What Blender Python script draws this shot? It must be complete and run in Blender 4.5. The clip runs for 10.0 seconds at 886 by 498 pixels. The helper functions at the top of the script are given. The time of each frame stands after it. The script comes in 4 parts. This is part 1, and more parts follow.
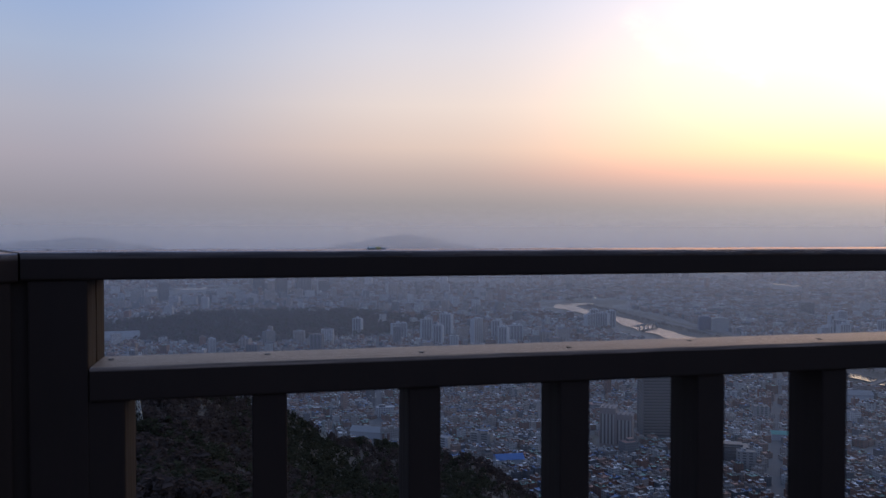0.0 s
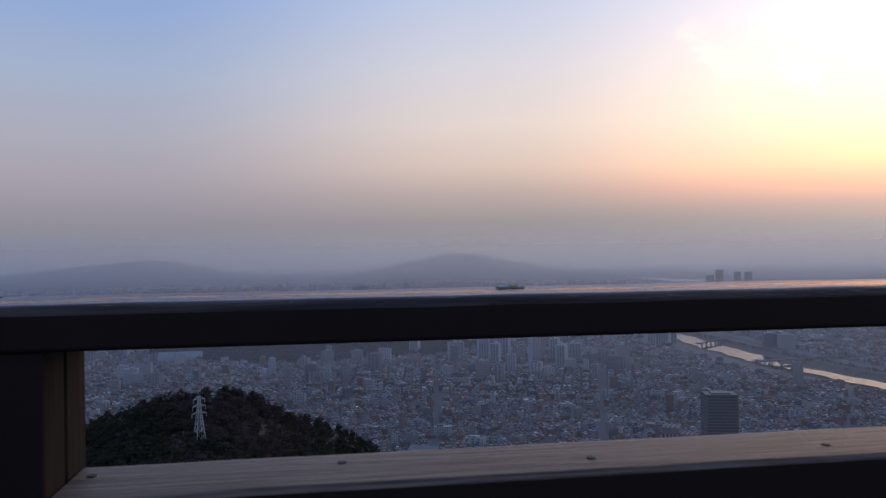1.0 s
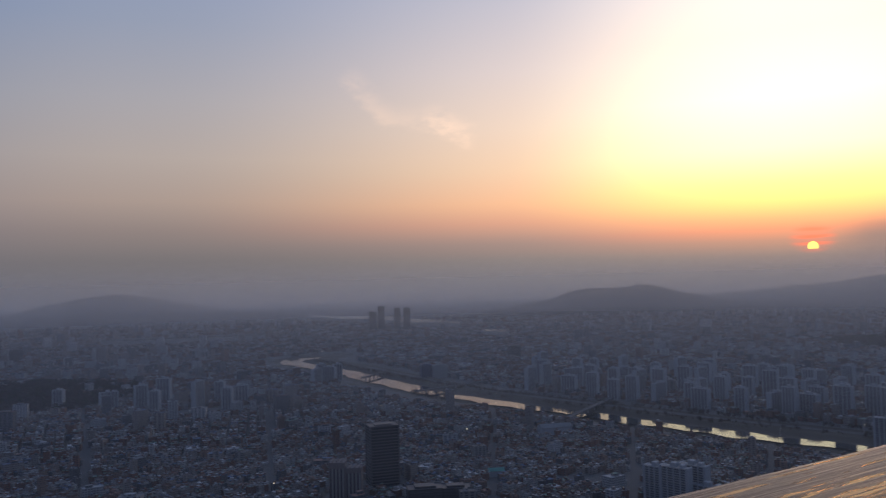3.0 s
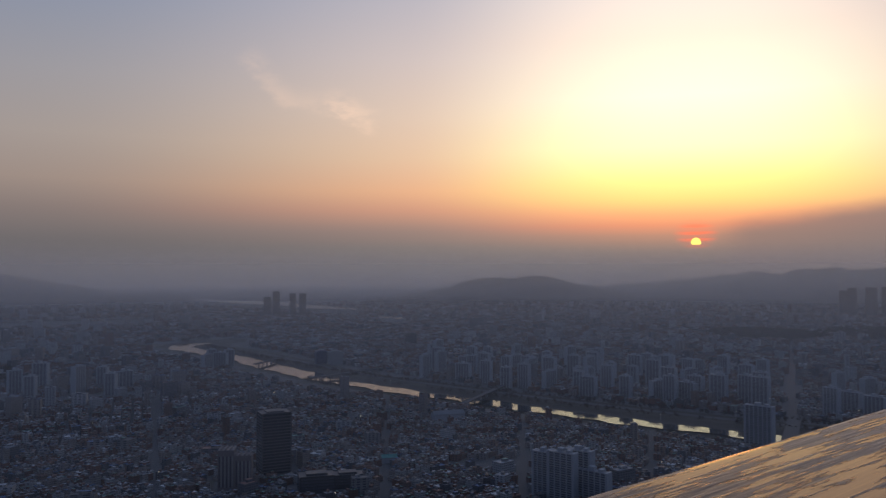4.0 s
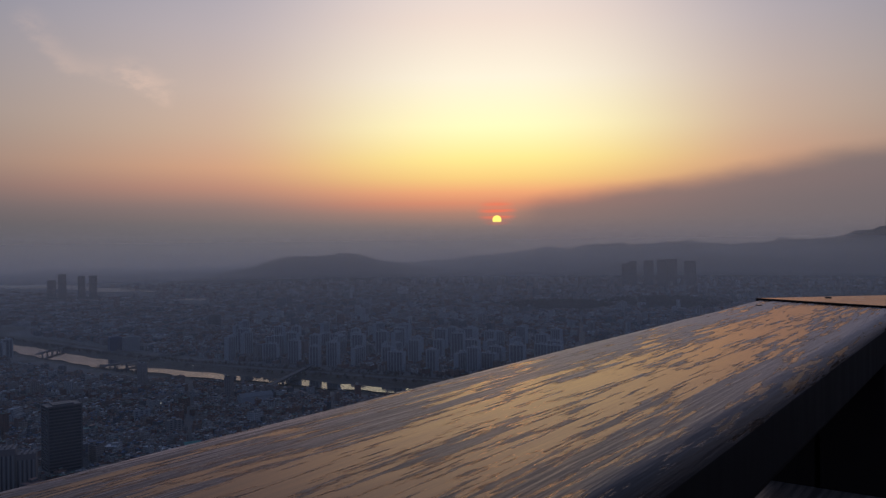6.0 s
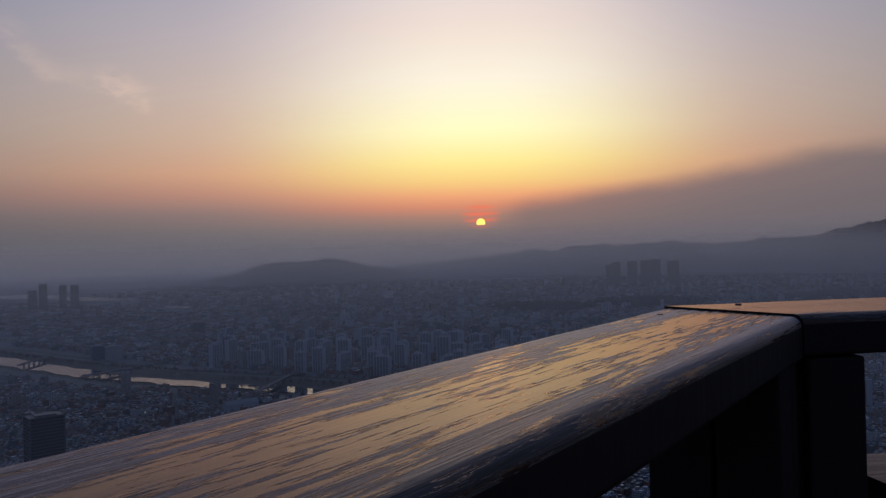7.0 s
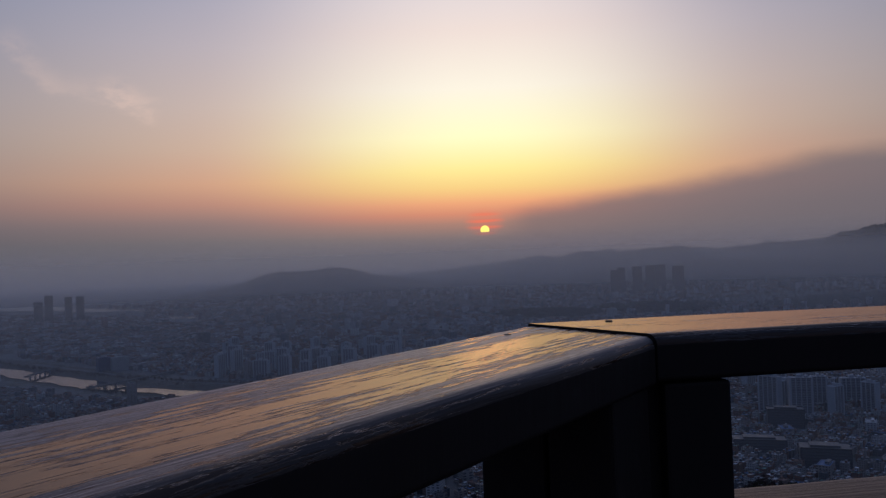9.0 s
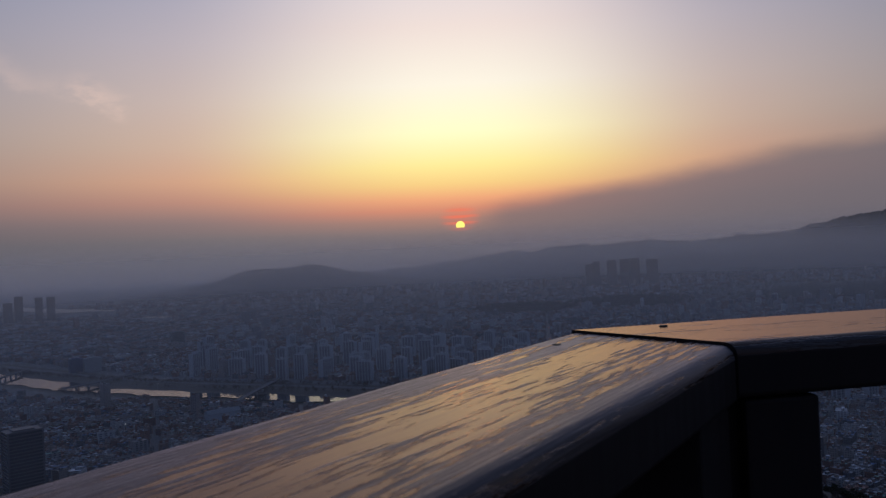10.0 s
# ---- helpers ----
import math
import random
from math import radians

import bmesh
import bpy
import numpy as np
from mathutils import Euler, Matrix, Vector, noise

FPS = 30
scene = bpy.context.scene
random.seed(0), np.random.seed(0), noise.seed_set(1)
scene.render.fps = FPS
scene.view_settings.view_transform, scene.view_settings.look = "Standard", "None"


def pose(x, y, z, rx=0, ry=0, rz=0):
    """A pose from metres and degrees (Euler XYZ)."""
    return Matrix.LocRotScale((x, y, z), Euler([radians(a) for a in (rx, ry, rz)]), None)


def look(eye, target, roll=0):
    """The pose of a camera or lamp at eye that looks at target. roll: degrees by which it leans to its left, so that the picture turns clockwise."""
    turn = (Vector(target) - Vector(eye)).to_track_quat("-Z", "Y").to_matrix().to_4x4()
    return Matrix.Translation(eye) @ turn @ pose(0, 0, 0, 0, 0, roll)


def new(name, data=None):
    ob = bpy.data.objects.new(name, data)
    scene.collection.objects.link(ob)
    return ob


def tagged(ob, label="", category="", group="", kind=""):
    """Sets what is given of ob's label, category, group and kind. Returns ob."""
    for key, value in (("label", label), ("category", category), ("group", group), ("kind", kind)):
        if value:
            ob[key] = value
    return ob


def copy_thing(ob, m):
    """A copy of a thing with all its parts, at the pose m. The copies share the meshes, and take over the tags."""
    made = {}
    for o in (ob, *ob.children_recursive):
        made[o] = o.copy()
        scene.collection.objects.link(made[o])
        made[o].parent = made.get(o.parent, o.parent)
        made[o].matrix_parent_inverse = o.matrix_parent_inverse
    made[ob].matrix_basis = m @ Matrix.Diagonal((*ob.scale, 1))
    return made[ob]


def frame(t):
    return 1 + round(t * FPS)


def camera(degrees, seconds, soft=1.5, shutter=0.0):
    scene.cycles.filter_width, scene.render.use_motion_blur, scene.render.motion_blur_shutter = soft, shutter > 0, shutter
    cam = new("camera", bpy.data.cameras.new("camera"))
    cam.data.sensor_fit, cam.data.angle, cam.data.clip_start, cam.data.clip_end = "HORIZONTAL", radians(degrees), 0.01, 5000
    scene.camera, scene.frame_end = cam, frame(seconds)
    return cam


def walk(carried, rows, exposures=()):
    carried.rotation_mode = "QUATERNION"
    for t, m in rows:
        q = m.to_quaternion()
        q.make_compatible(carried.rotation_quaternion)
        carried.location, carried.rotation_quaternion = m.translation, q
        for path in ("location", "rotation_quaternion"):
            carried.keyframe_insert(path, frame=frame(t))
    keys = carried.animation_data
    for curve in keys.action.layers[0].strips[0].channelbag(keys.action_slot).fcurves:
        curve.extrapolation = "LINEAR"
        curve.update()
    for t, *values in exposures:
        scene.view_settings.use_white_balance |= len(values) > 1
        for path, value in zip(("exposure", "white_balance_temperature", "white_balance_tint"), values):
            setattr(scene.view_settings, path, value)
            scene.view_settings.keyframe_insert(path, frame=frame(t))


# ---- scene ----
RAIL_Z = 1.15                       # top of the handrail over the deck
CITY_Z = 290.0                      # how far the city lies below the handrail

# seconds, x, y, z, pitch, roll, yaw
PATH = [
    (0.0, -0.206, -1.130, 1.180, -1.37, -0.09, -12.73),
    (0.5, -0.218, -0.866, 1.201, 0.03, 0.40, -11.11),
    (1.0, -0.219, -0.661, 1.190, 0.01, 0.76, -8.66),
    (1.5, -0.152, -0.373, 1.220, 2.66, 1.52, -10.97),
    (2.0, -0.092, -0.231, 1.224, 1.91, 1.69, -16.95),
    (2.5, -0.029, -0.115, 1.231, 2.31, 1.75, -26.04),
    (4.0, 0.196, -0.036, 1.229, 1.38, 0.07, -40.15),
    (4.5, 0.283, -0.039, 1.230, 1.33, 0.07, -44.72),
    (5.0, 0.374, -0.052, 1.219, 0.73, 0.25, -50.86),
    (5.5, 0.467, -0.060, 1.214, -0.30, 0.20, -53.19),
    (7.0, 0.620, -0.135, 1.220, -0.09, 1.51, -55.28),
    (7.5, 0.685, -0.151, 1.217, 0.11, 1.75, -55.35),
    (8.0, 0.741, -0.188, 1.218, 0.61, 2.06, -55.74),
    (8.5, 0.780, -0.204, 1.219, 0.83, 2.17, -54.87),
    (9.0, 0.777, -0.218, 1.220, 0.47, 2.14, -54.96),
    (9.5, 0.798, -0.192, 1.216, 0.26, 2.04, -55.63),
    (10.0, 0.827, -0.127, 1.224, 0.09, 2.75, -56.74),
]

cam = camera(59.1, 10.0, soft=1.3, shutter=0.3)
walk(cam, [(t, pose(x, y, z, 90 + pitch, roll, yaw)) for t, x, y, z, pitch, roll, yaw in PATH],
     exposures=[(0.0, 1.3, 6500, 10), (1.0, 1.22, 6450, 10), (1.5, 1.06, 6450, 10), (2.0, 0.78, 6450, 10), (2.5, 0.56, 6450, 10), (4.0, 0.15, 6500, 10), (5.5, -0.18, 6200, 12), (7.0, -0.22, 5950, 13), (10.0, -0.2, 5800, 14)])

SUN_AZ, SUN_EL = -58.1, 1.83        # degrees; azimuth is anticlockwise from +y


# ---- world, sun ----
def lin(r, g, b, gain=1.0):
    f = lambda v: (v / 255 / 12.92 if v < 10 else ((v / 255 + 0.055) / 1.055) ** 2.4) * gain
    return (f(r), f(g), f(b), 1.0)


class Nodes:
    """Short hand for building a node tree."""

    def __init__(self, tree):
        self.tree = tree
        tree.nodes.clear()

    def put(self, value, socket):
        if isinstance(value, bpy.types.NodeSocket):
            self.tree.links.new(value, socket)
        elif value is not None:
            socket.default_value = value

    def add(self, kind, **inputs):
        node = self.tree.nodes.new(kind)
        for key, value in inputs.items():
            self.put(value, node.inputs[key.replace("_", " ")])
        return node

    def math(self, op, a, b=None, c=None, clamp=False):
        node = self.tree.nodes.new("ShaderNodeMath")
        node.operation, node.use_clamp = op, clamp
        for i, v in enumerate((a, b, c)):
            self.put(v, node.inputs[i])
        return node.outputs[0]

    def step(self, x, lo, hi, out_lo=0.0, out_hi=1.0):
        node = self.tree.nodes.new("ShaderNodeMapRange")
        node.interpolation_type = "SMOOTHSTEP"
        for i, v in enumerate((x, lo, hi, out_lo, out_hi)):
            self.put(v, node.inputs[i])
        return node.outputs[0]

    def mix(self, fac, a, b, blend="MIX"):
        node = self.tree.nodes.new("ShaderNodeMix")
        node.data_type, node.blend_type = "RGBA", blend
        self.put(fac, node.inputs[0]), self.put(a, node.inputs[6]), self.put(b, node.inputs[7])
        return node.outputs[2]

    def ramp(self, x, stops, kind="LINEAR"):
        node = self.tree.nodes.new("ShaderNodeValToRGB")
        node.color_ramp.interpolation = kind
        els = node.color_ramp.elements
        while len(els) < len(stops):
            els.new(0.5)
        for e, (pos, col) in zip(els, stops):
            e.position, e.color = pos, col
        self.put(x, node.inputs[0])
        return node.outputs[0]

    def noise(self, vector, scale, detail=4, rough=0.55):
        node = self.add("ShaderNodeTexNoise", Vector=vector, Scale=scale, Detail=detail, Roughness=rough)
        return node.outputs[0]


world = bpy.data.worlds.new("world")
scene.world = world
world.use_nodes = True
W = Nodes(world.node_tree)
way = W.add("ShaderNodeSeparateXYZ", Vector=W.add("ShaderNodeTexCoord").outputs["Generated"])
wx, wy, wz = way.outputs
elev = W.math("MULTIPLY", W.math("ARCSINE", wz), 57.29578)
sx, sy = -math.sin(radians(SUN_AZ)), math.cos(radians(SUN_AZ))
ahead = W.math("ADD", W.math("MULTIPLY", wx, sx), W.math("MULTIPLY", wy, sy))
aside = W.math("SUBTRACT", W.math("MULTIPLY", wx, sy), W.math("MULTIPLY", wy, sx))
bear = W.math("MULTIPLY", W.math("ARCTAN2", aside, ahead), 57.29578)      # degrees to the right of the sun
off = W.math("ABSOLUTE", bear)
level = W.math("DIVIDE", W.math("ADD", elev, 6.0), 96.0, clamp=True)


def column(*stops):
    return W.ramp(level, [((el + 6) / 96, lin(*rgb)) for el, *rgb in stops])


at_sun = column((-6, 96, 98, 104), (-1, 110, 107, 108), (0, 119, 113, 111), (1.3, 131, 120, 116), (2.2, 166, 130, 117), (3.0, 222, 144, 114), (3.8, 250, 174, 122), (4.8, 255, 212, 128, 1.05),
                (6.2, 255, 234, 142, 1.15), (8.5, 255, 246, 184, 1.22), (12, 255, 243, 212, 1.16), (16, 255, 233, 212, 1.04), (21, 234, 223, 220), (40, 165, 170, 192), (90, 95, 115, 155))
near_sun = column((-6, 94, 97, 104), (-1, 107, 106, 108), (0, 117, 113, 111), (1.5, 128, 119, 116), (2.8, 156, 130, 121), (4.2, 214, 154, 126), (5.5, 240, 180, 136),
                  (8, 235, 197, 162), (11, 229, 202, 180), (15, 213, 196, 190), (21, 180, 178, 189), (40, 138, 150, 182), (90, 95, 115, 155))
left_sky = column((-6, 82, 87, 97), (-1, 91, 92, 97), (0, 98, 95, 98), (2, 105, 101, 103), (4, 127, 115, 112), (6, 150, 134, 126),
                  (9, 157, 146, 141), (13, 149, 146, 151), (18, 132, 139, 157), (24, 119, 133, 163), (40, 108, 126, 164), (90, 95, 115, 155))
far_left = column((-6, 76, 85, 98), (-1, 84, 88, 97), (0, 90, 90, 97), (2, 97, 95, 103), (5, 112, 108, 116), (8, 116, 116, 126), (12, 111, 120, 138),
                  (18, 93, 113, 146), (24, 82, 106, 144), (40, 92, 114, 155), (90, 95, 115, 155))
behind = column((-6, 46, 52, 68), (0, 62, 70, 90), (8, 82, 90, 116), (20, 88, 104, 142), (40, 92, 112, 152), (90, 95, 115, 155))
sky = W.mix(W.step(off, 1, 21), at_sun, near_sun)
right = W.math("MULTIPLY", W.math("MAXIMUM", bear, 0.0), 0.2)
sky = W.mix(W.step(W.math("ADD", off, right), 8, 47), sky, left_sky)
sky = W.mix(W.step(off, 44, 72), sky, far_left)
sky = W.mix(W.step(off, 90, 150), sky, behind)

# thin wisps of cloud, and the grey bank that climbs to the right of the sun
flat_way = W.add("ShaderNodeCombineXYZ", X=W.math("MULTIPLY", bear, 0.10), Y=W.math("MULTIPLY", elev, 0.25), Z=0.0).outputs[0]
fine_way = W.add("ShaderNodeCombineXYZ", X=W.math("MULTIPLY", bear, 0.35), Y=W.math("MULTIPLY", elev, 0.7), Z=3.0).outputs[0]
cloud = W.noise(fine_way, 1.0, 6, 0.62)
soft_cloud = W.noise(flat_way, 1.0, 4)


def wisp(b0, e0, b1, e1, thick, strength):
    dx, dy = b1 - b0, e1 - e0
    n = math.hypot(dx, dy)
    u = W.math("ADD", W.math("MULTIPLY", W.math("SUBTRACT", bear, b0), dx / n), W.math("MULTIPLY", W.math("SUBTRACT", elev, e0), dy / n))
    v = W.math("ADD", W.math("MULTIPLY", W.math("SUBTRACT", bear, b0), -dy / n), W.math("MULTIPLY", W.math("SUBTRACT", elev, e0), dx / n))
    v = W.math("ADD", v, W.math("MULTIPLY", W.math("SUBTRACT", cloud, 0.5), 2.2))
    along = W.math("MULTIPLY", W.step(u, -0.8, 0.8), W.step(u, n + 0.8, n - 0.6))
    across = W.step(W.math("ABSOLUTE", v), thick, 0.0)
    return W.math("MULTIPLY", W.math("MULTIPLY", along, across), W.math("MULTIPLY", W.step(cloud, 0.3, 0.7), strength))


wisps = W.math("ADD", wisp(-31.9, 15.0, -29.3, 12.0, 1.2, 0.17), wisp(-29.6, 12.0, -24.6, 11.9, 1.3, 0.15))
wisps = W.math("ADD", wisps, wisp(-26.2, 12.0, -22.9, 10.6, 1.3, 0.42))
sky = W.mix(wisps, sky, lin(255, 216, 188))
brow = W.math("ADD", W.math("MULTIPLY", W.math("SUBTRACT", soft_cloud, 0.5), 1.6), W.math("ADD", 2.65, W.math("MULTIPLY", bear, 0.124)))
bank = W.math("MULTIPLY", W.step(W.math("SUBTRACT", brow, elev), -0.9, 0.9), W.step(bear, 0.1, 4.0))
bank = W.math("MULTIPLY", bank, W.step(bear, 75, 40))
sky = W.mix(W.math("MULTIPLY", bank, 0.82), sky, lin(121, 112, 113))
# streaked red glow and the sun's disc, its lower edge sunk in the haze
da, de = W.math("DIVIDE", bear, 1.7), W.math("DIVIDE", W.math("SUBTRACT", elev, SUN_EL + 0.5), 1.15)
halo = W.step(W.math("ADD", W.math("MULTIPLY", da, da), W.math("MULTIPLY", de, de)), 1.0, -0.25)
streak = W.step(W.math("SINE", W.math("ADD", W.math("MULTIPLY", elev, 13.0), W.math("MULTIPLY", cloud, 3.0))), -0.4, 0.9, 0.35, 1.0)
sky = W.mix(W.math("MULTIPLY", W.math("MULTIPLY", halo, streak), 0.85), sky, lin(255, 116, 88))
db, dd = bear, W.math("SUBTRACT", elev, SUN_EL - 0.08)
disc = W.step(W.math("SQRT", W.math("ADD", W.math("MULTIPLY", db, db), W.math("MULTIPLY", dd, dd))), 0.35, 0.29)
disc = W.math("MULTIPLY", disc, W.step(elev, SUN_EL - 0.27, SUN_EL - 0.18))
sky = W.mix(disc, sky, lin(255, 236, 110, 1.5))
air = W.add("ShaderNodeTexSky")
air.sky_type, air.sun_disc = "NISHITA", False
air.sun_elevation, air.sun_rotation = radians(SUN_EL), radians(-SUN_AZ)
air.air_density, air.dust_density = 1.0, 3.0
both = W.add("ShaderNodeAddShader")
W.tree.links.new(W.add("ShaderNodeBackground", Color=sky, Strength=1.0).outputs[0], both.inputs[0])
W.tree.links.new(W.add("ShaderNodeBackground", Color=air.outputs[0], Strength=0.004).outputs[0], both.inputs[1])
W.tree.links.new(both.outputs[0], W.add("ShaderNodeOutputWorld").inputs[0])

sun = new("sun", bpy.data.lights.new("sun", "SUN"))
sun.data.energy, sun.data.angle, sun.data.color = 0.03, radians(6.0), (1.0, 0.52, 0.22)
sun.matrix_world = look((sx * 100, sy * 100, 100 * math.tan(radians(SUN_EL))), (0, 0, 0))


# ---- materials ----
def material(name, build):
    m = bpy.data.materials.new(name)
    m.use_nodes = True
    n = Nodes(m.node_tree)
    bsdf = n.add("ShaderNodeBsdfPrincipled")
    n.tree.links.new(bsdf.outputs[0], n.add("ShaderNodeOutputMaterial").inputs[0])
    build(n, bsdf.inputs)
    return m


def plain(name, rgb, rough=0.7, metal=0.0, vary=0.25, scale=3.0, bump=0.1):
    def build(n, b):
        co = n.add("ShaderNodeTexCoord").outputs["Object"]
        a, f = n.noise(co, scale), n.noise(co, scale * 9, 3)
        both = n.math("ADD", n.math("MULTIPLY", a, 0.65), n.math("MULTIPLY", f, 0.35))
        n.put(n.mix(both, tuple(v * (1 - vary) for v in rgb) + (1,), tuple(min(1, v * (1 + vary)) for v in rgb) + (1,)), b["Base Color"])
        n.put(n.step(both, 0.2, 0.8, rough - 0.08, min(1, rough + 0.08)), b["Roughness"])
        n.put(metal, b["Metallic"])
        if bump:
            n.put(n.add("ShaderNodeBump", Strength=bump, Distance=0.02, Height=f).outputs[0], b["Normal"])
    return material(name, build)


def rail_wood(name, worn, tone=1.0, film=None):
    """Dark varnished timber along local x; worn: share of weathered bare grain where the varnish has gone.
    film: (front, back, dull) the band across the plank where the varnish film still lies, and how far along x it is dull."""
    def build(n, b):
        co = n.add("ShaderNodeTexCoord").outputs["Object"]
        def stretched(sx, sy, sz, seed):
            mp = n.add("ShaderNodeMapping", Vector=co, Scale=(sx, sy, sz), Location=(seed, seed * 0.7, seed * 0.3))
            return mp.outputs[0]
        grain = n.noise(stretched(6, 160, 160, 1), 1.0, 5, 0.65)
        fibre = n.noise(stretched(16, 520, 520, 2), 1.0, 3, 0.6)
        if film:
            front, back, dull, lift = film
            xyz = n.add("ShaderNodeSeparateXYZ", Vector=co).outputs
            broad = n.noise(stretched(5, 34, 34, 4), 1.0, 3, 0.5)
            flake = n.noise(stretched(15, 190, 190, 3), 1.0, 6, 0.66)
            thread = n.noise(stretched(34, 620, 620, 8), 1.0, 3, 0.6)
            band = n.math("MULTIPLY", n.step(xyz[1], front - 0.02, front + 0.014), n.step(xyz[1], back + 0.028, back - 0.012))
            score = n.math("MULTIPLY", n.math("SUBTRACT", broad, 0.5), 0.8)
            score = n.math("ADD", score, n.math("MULTIPLY", n.math("SUBTRACT", flake, 0.5), 1.9))
            score = n.math("ADD", score, n.math("MULTIPLY", n.math("SUBTRACT", thread, 0.5), 1.2))
            score = n.math("ADD", score, n.math("MULTIPLY", band, 0.3))
            score = n.math("SUBTRACT", score, n.step(xyz[0], dull, dull - 0.5, 0.0, 0.12))
            spread = n.math("MULTIPLY", n.step(xyz[0], dull - 0.3, dull), n.step(xyz[0], dull + 0.55, dull + 0.2))
            score = n.math("ADD", score, n.math("MULTIPLY", n.math("MULTIPLY", spread, n.math("SUBTRACT", 1.0, band)), 0.13))
            bare = n.step(n.math("ADD", score, lift), 0.235, 0.1)
            coat_rough, bare_rough = 0.13, 0.34
        else:
            patch = n.noise(stretched(16, 190, 190, 3), 1.0, 7, 0.75)
            wide = n.noise(stretched(2.2, 24, 24, 4), 1.0, 4, 0.6)
            speck = n.noise(stretched(60, 300, 300, 6), 1.0, 4, 0.7)
            patch = n.math("ADD", n.math("MULTIPLY", patch, 0.62), n.math("MULTIPLY", speck, 0.38))
            bare = n.math("ADD", n.math("MULTIPLY", patch, 0.5), n.math("MULTIPLY", wide, 0.38))
            bare = n.math("ADD", bare, n.math("MULTIPLY", grain, 0.12))
            edge = 0.6 - worn * 0.1
            bare = n.step(bare, edge - 0.03, edge + 0.02)
            coat_rough, bare_rough = 0.22, 0.46
        varnish = n.mix(grain, (0.012, 0.006, 0.0045, 1), (0.034, 0.018, 0.012, 1))
        weather = n.mix(n.step(grain, 0.32, 0.7), (0.014 * tone, 0.0105 * tone, 0.0095 * tone, 1), (0.06 * tone, 0.045 * tone, 0.036 * tone, 1))
        rough = n.math("ADD", n.step(bare, 0, 1, coat_rough, bare_rough), n.math("MULTIPLY", fibre, 0.1))
        height = n.math("ADD", n.math("MULTIPLY", fibre, n.step(bare, 0, 1, 0.05, 0.6)), n.math("ADD", n.math("MULTIPLY", grain, n.step(bare, 0, 1, 0.2, 0.9)), n.math("MULTIPLY", bare, -0.3)))
        relief = n.add("ShaderNodeBump", Strength=0.6, Distance=0.0015, Height=height).outputs[0]
        wood = n.add("ShaderNodeBsdfDiffuse", Color=n.mix(bare, varnish, weather), Normal=relief)
        # the orange of the mirrored sunset is painted into the varnish's gloss colour
        gloss = n.add("ShaderNodeBsdfAnisotropic", Color=n.mix(bare, (0.97, 0.75, 0.61, 1), (0.74, 0.69, 0.71, 1) if film else (0.8, 0.66, 0.54, 1)), Roughness=rough, Normal=relief)
        share = n.math("MULTIPLY", n.add("ShaderNodeFresnel", IOR=1.43, Normal=relief).outputs[0], n.step(bare, 0, 1, 1.0, 0.78))
        coat = n.add("ShaderNodeMixShader", Fac=share)
        n.tree.links.new(wood.outputs[0], coat.inputs[1]), n.tree.links.new(gloss.outputs[0], coat.inputs[2])
        n.tree.links.new(coat.outputs[0], n.tree.nodes["Material Output"].inputs[0])
    return material(name, build)


def stained_wood(name):
    """Near-black brown stain with faint grain along local z."""
    def build(n, b):
        co = n.add("ShaderNodeTexCoord").outputs["Object"]
        grain = n.noise(n.add("ShaderNodeMapping", Vector=co, Scale=(90, 90, 5)).outputs[0], 1.0, 5, 0.6)
        blot = n.noise(co, 7.0, 4)
        base = n.mix(n.math("ADD", n.math("MULTIPLY", grain, 0.6), n.math("MULTIPLY", blot, 0.4)), (0.010, 0.007, 0.0064, 1), (0.028, 0.018, 0.014, 1))
        n.put(n.mix(n.step(blot, 0.66, 0.75), base, (0.035, 0.026, 0.022, 1)), b["Base Color"])
        n.put(n.step(grain, 0.2, 0.8, 0.55, 0.75), b["Roughness"])
        n.put(0.12, b["Specular IOR Level"])
        n.put(n.add("ShaderNodeBump", Strength=0.35, Distance=0.001, Height=grain).outputs[0], b["Normal"])
    return material(name, build)


def city_surface(name, colours, rough, windows=0.0, storey=3.0, bay=3.4, spec=0.4):
    """Walls or roofs of many buildings: one colour an island, with stains, and rows of dark openings on walls."""
    def build(n, b):
        geo = n.add("ShaderNodeNewGeometry")
        co = n.add("ShaderNodeTexCoord").outputs["Object"]
        stops = [(i / len(colours), tuple(c) + (1,)) for i, c in enumerate(colours)]
        base = n.ramp(geo.outputs["Random Per Island"], stops, "CONSTANT")
        dirt = n.noise(co, 0.35, 4)
        base = n.mix(n.step(dirt, 0.3, 0.75, 0.0, 0.45), base, n.mix(1.0, base, (0.45, 0.45, 0.46, 1), "MULTIPLY"))
        if windows:
            xyz = n.add("ShaderNodeSeparateXYZ", Vector=co).outputs
            row = n.math("FRACT", n.math("DIVIDE", xyz[2], storey))
            col = n.math("FRACT", n.math("DIVIDE", n.math("ADD", xyz[0], xyz[1]), bay))
            hole = n.math("MULTIPLY", n.math("MULTIPLY", n.math("GREATER_THAN", row, 0.35), n.math("LESS_THAN", row, 0.85)),
                          n.math("MULTIPLY", n.math("GREATER_THAN", col, 0.25), n.math("LESS_THAN", col, 0.8)))
            base = n.mix(n.math("MULTIPLY", hole, windows), base, (0.02, 0.024, 0.03, 1))
            n.put(n.math("SUBTRACT", rough, n.math("MULTIPLY", hole, 0.3)), b["Roughness"])
        else:
            n.put(rough, b["Roughness"])
        n.put(base, b["Base Color"])
        n.put(spec, b["Specular IOR Level"])
    return material(name, build)


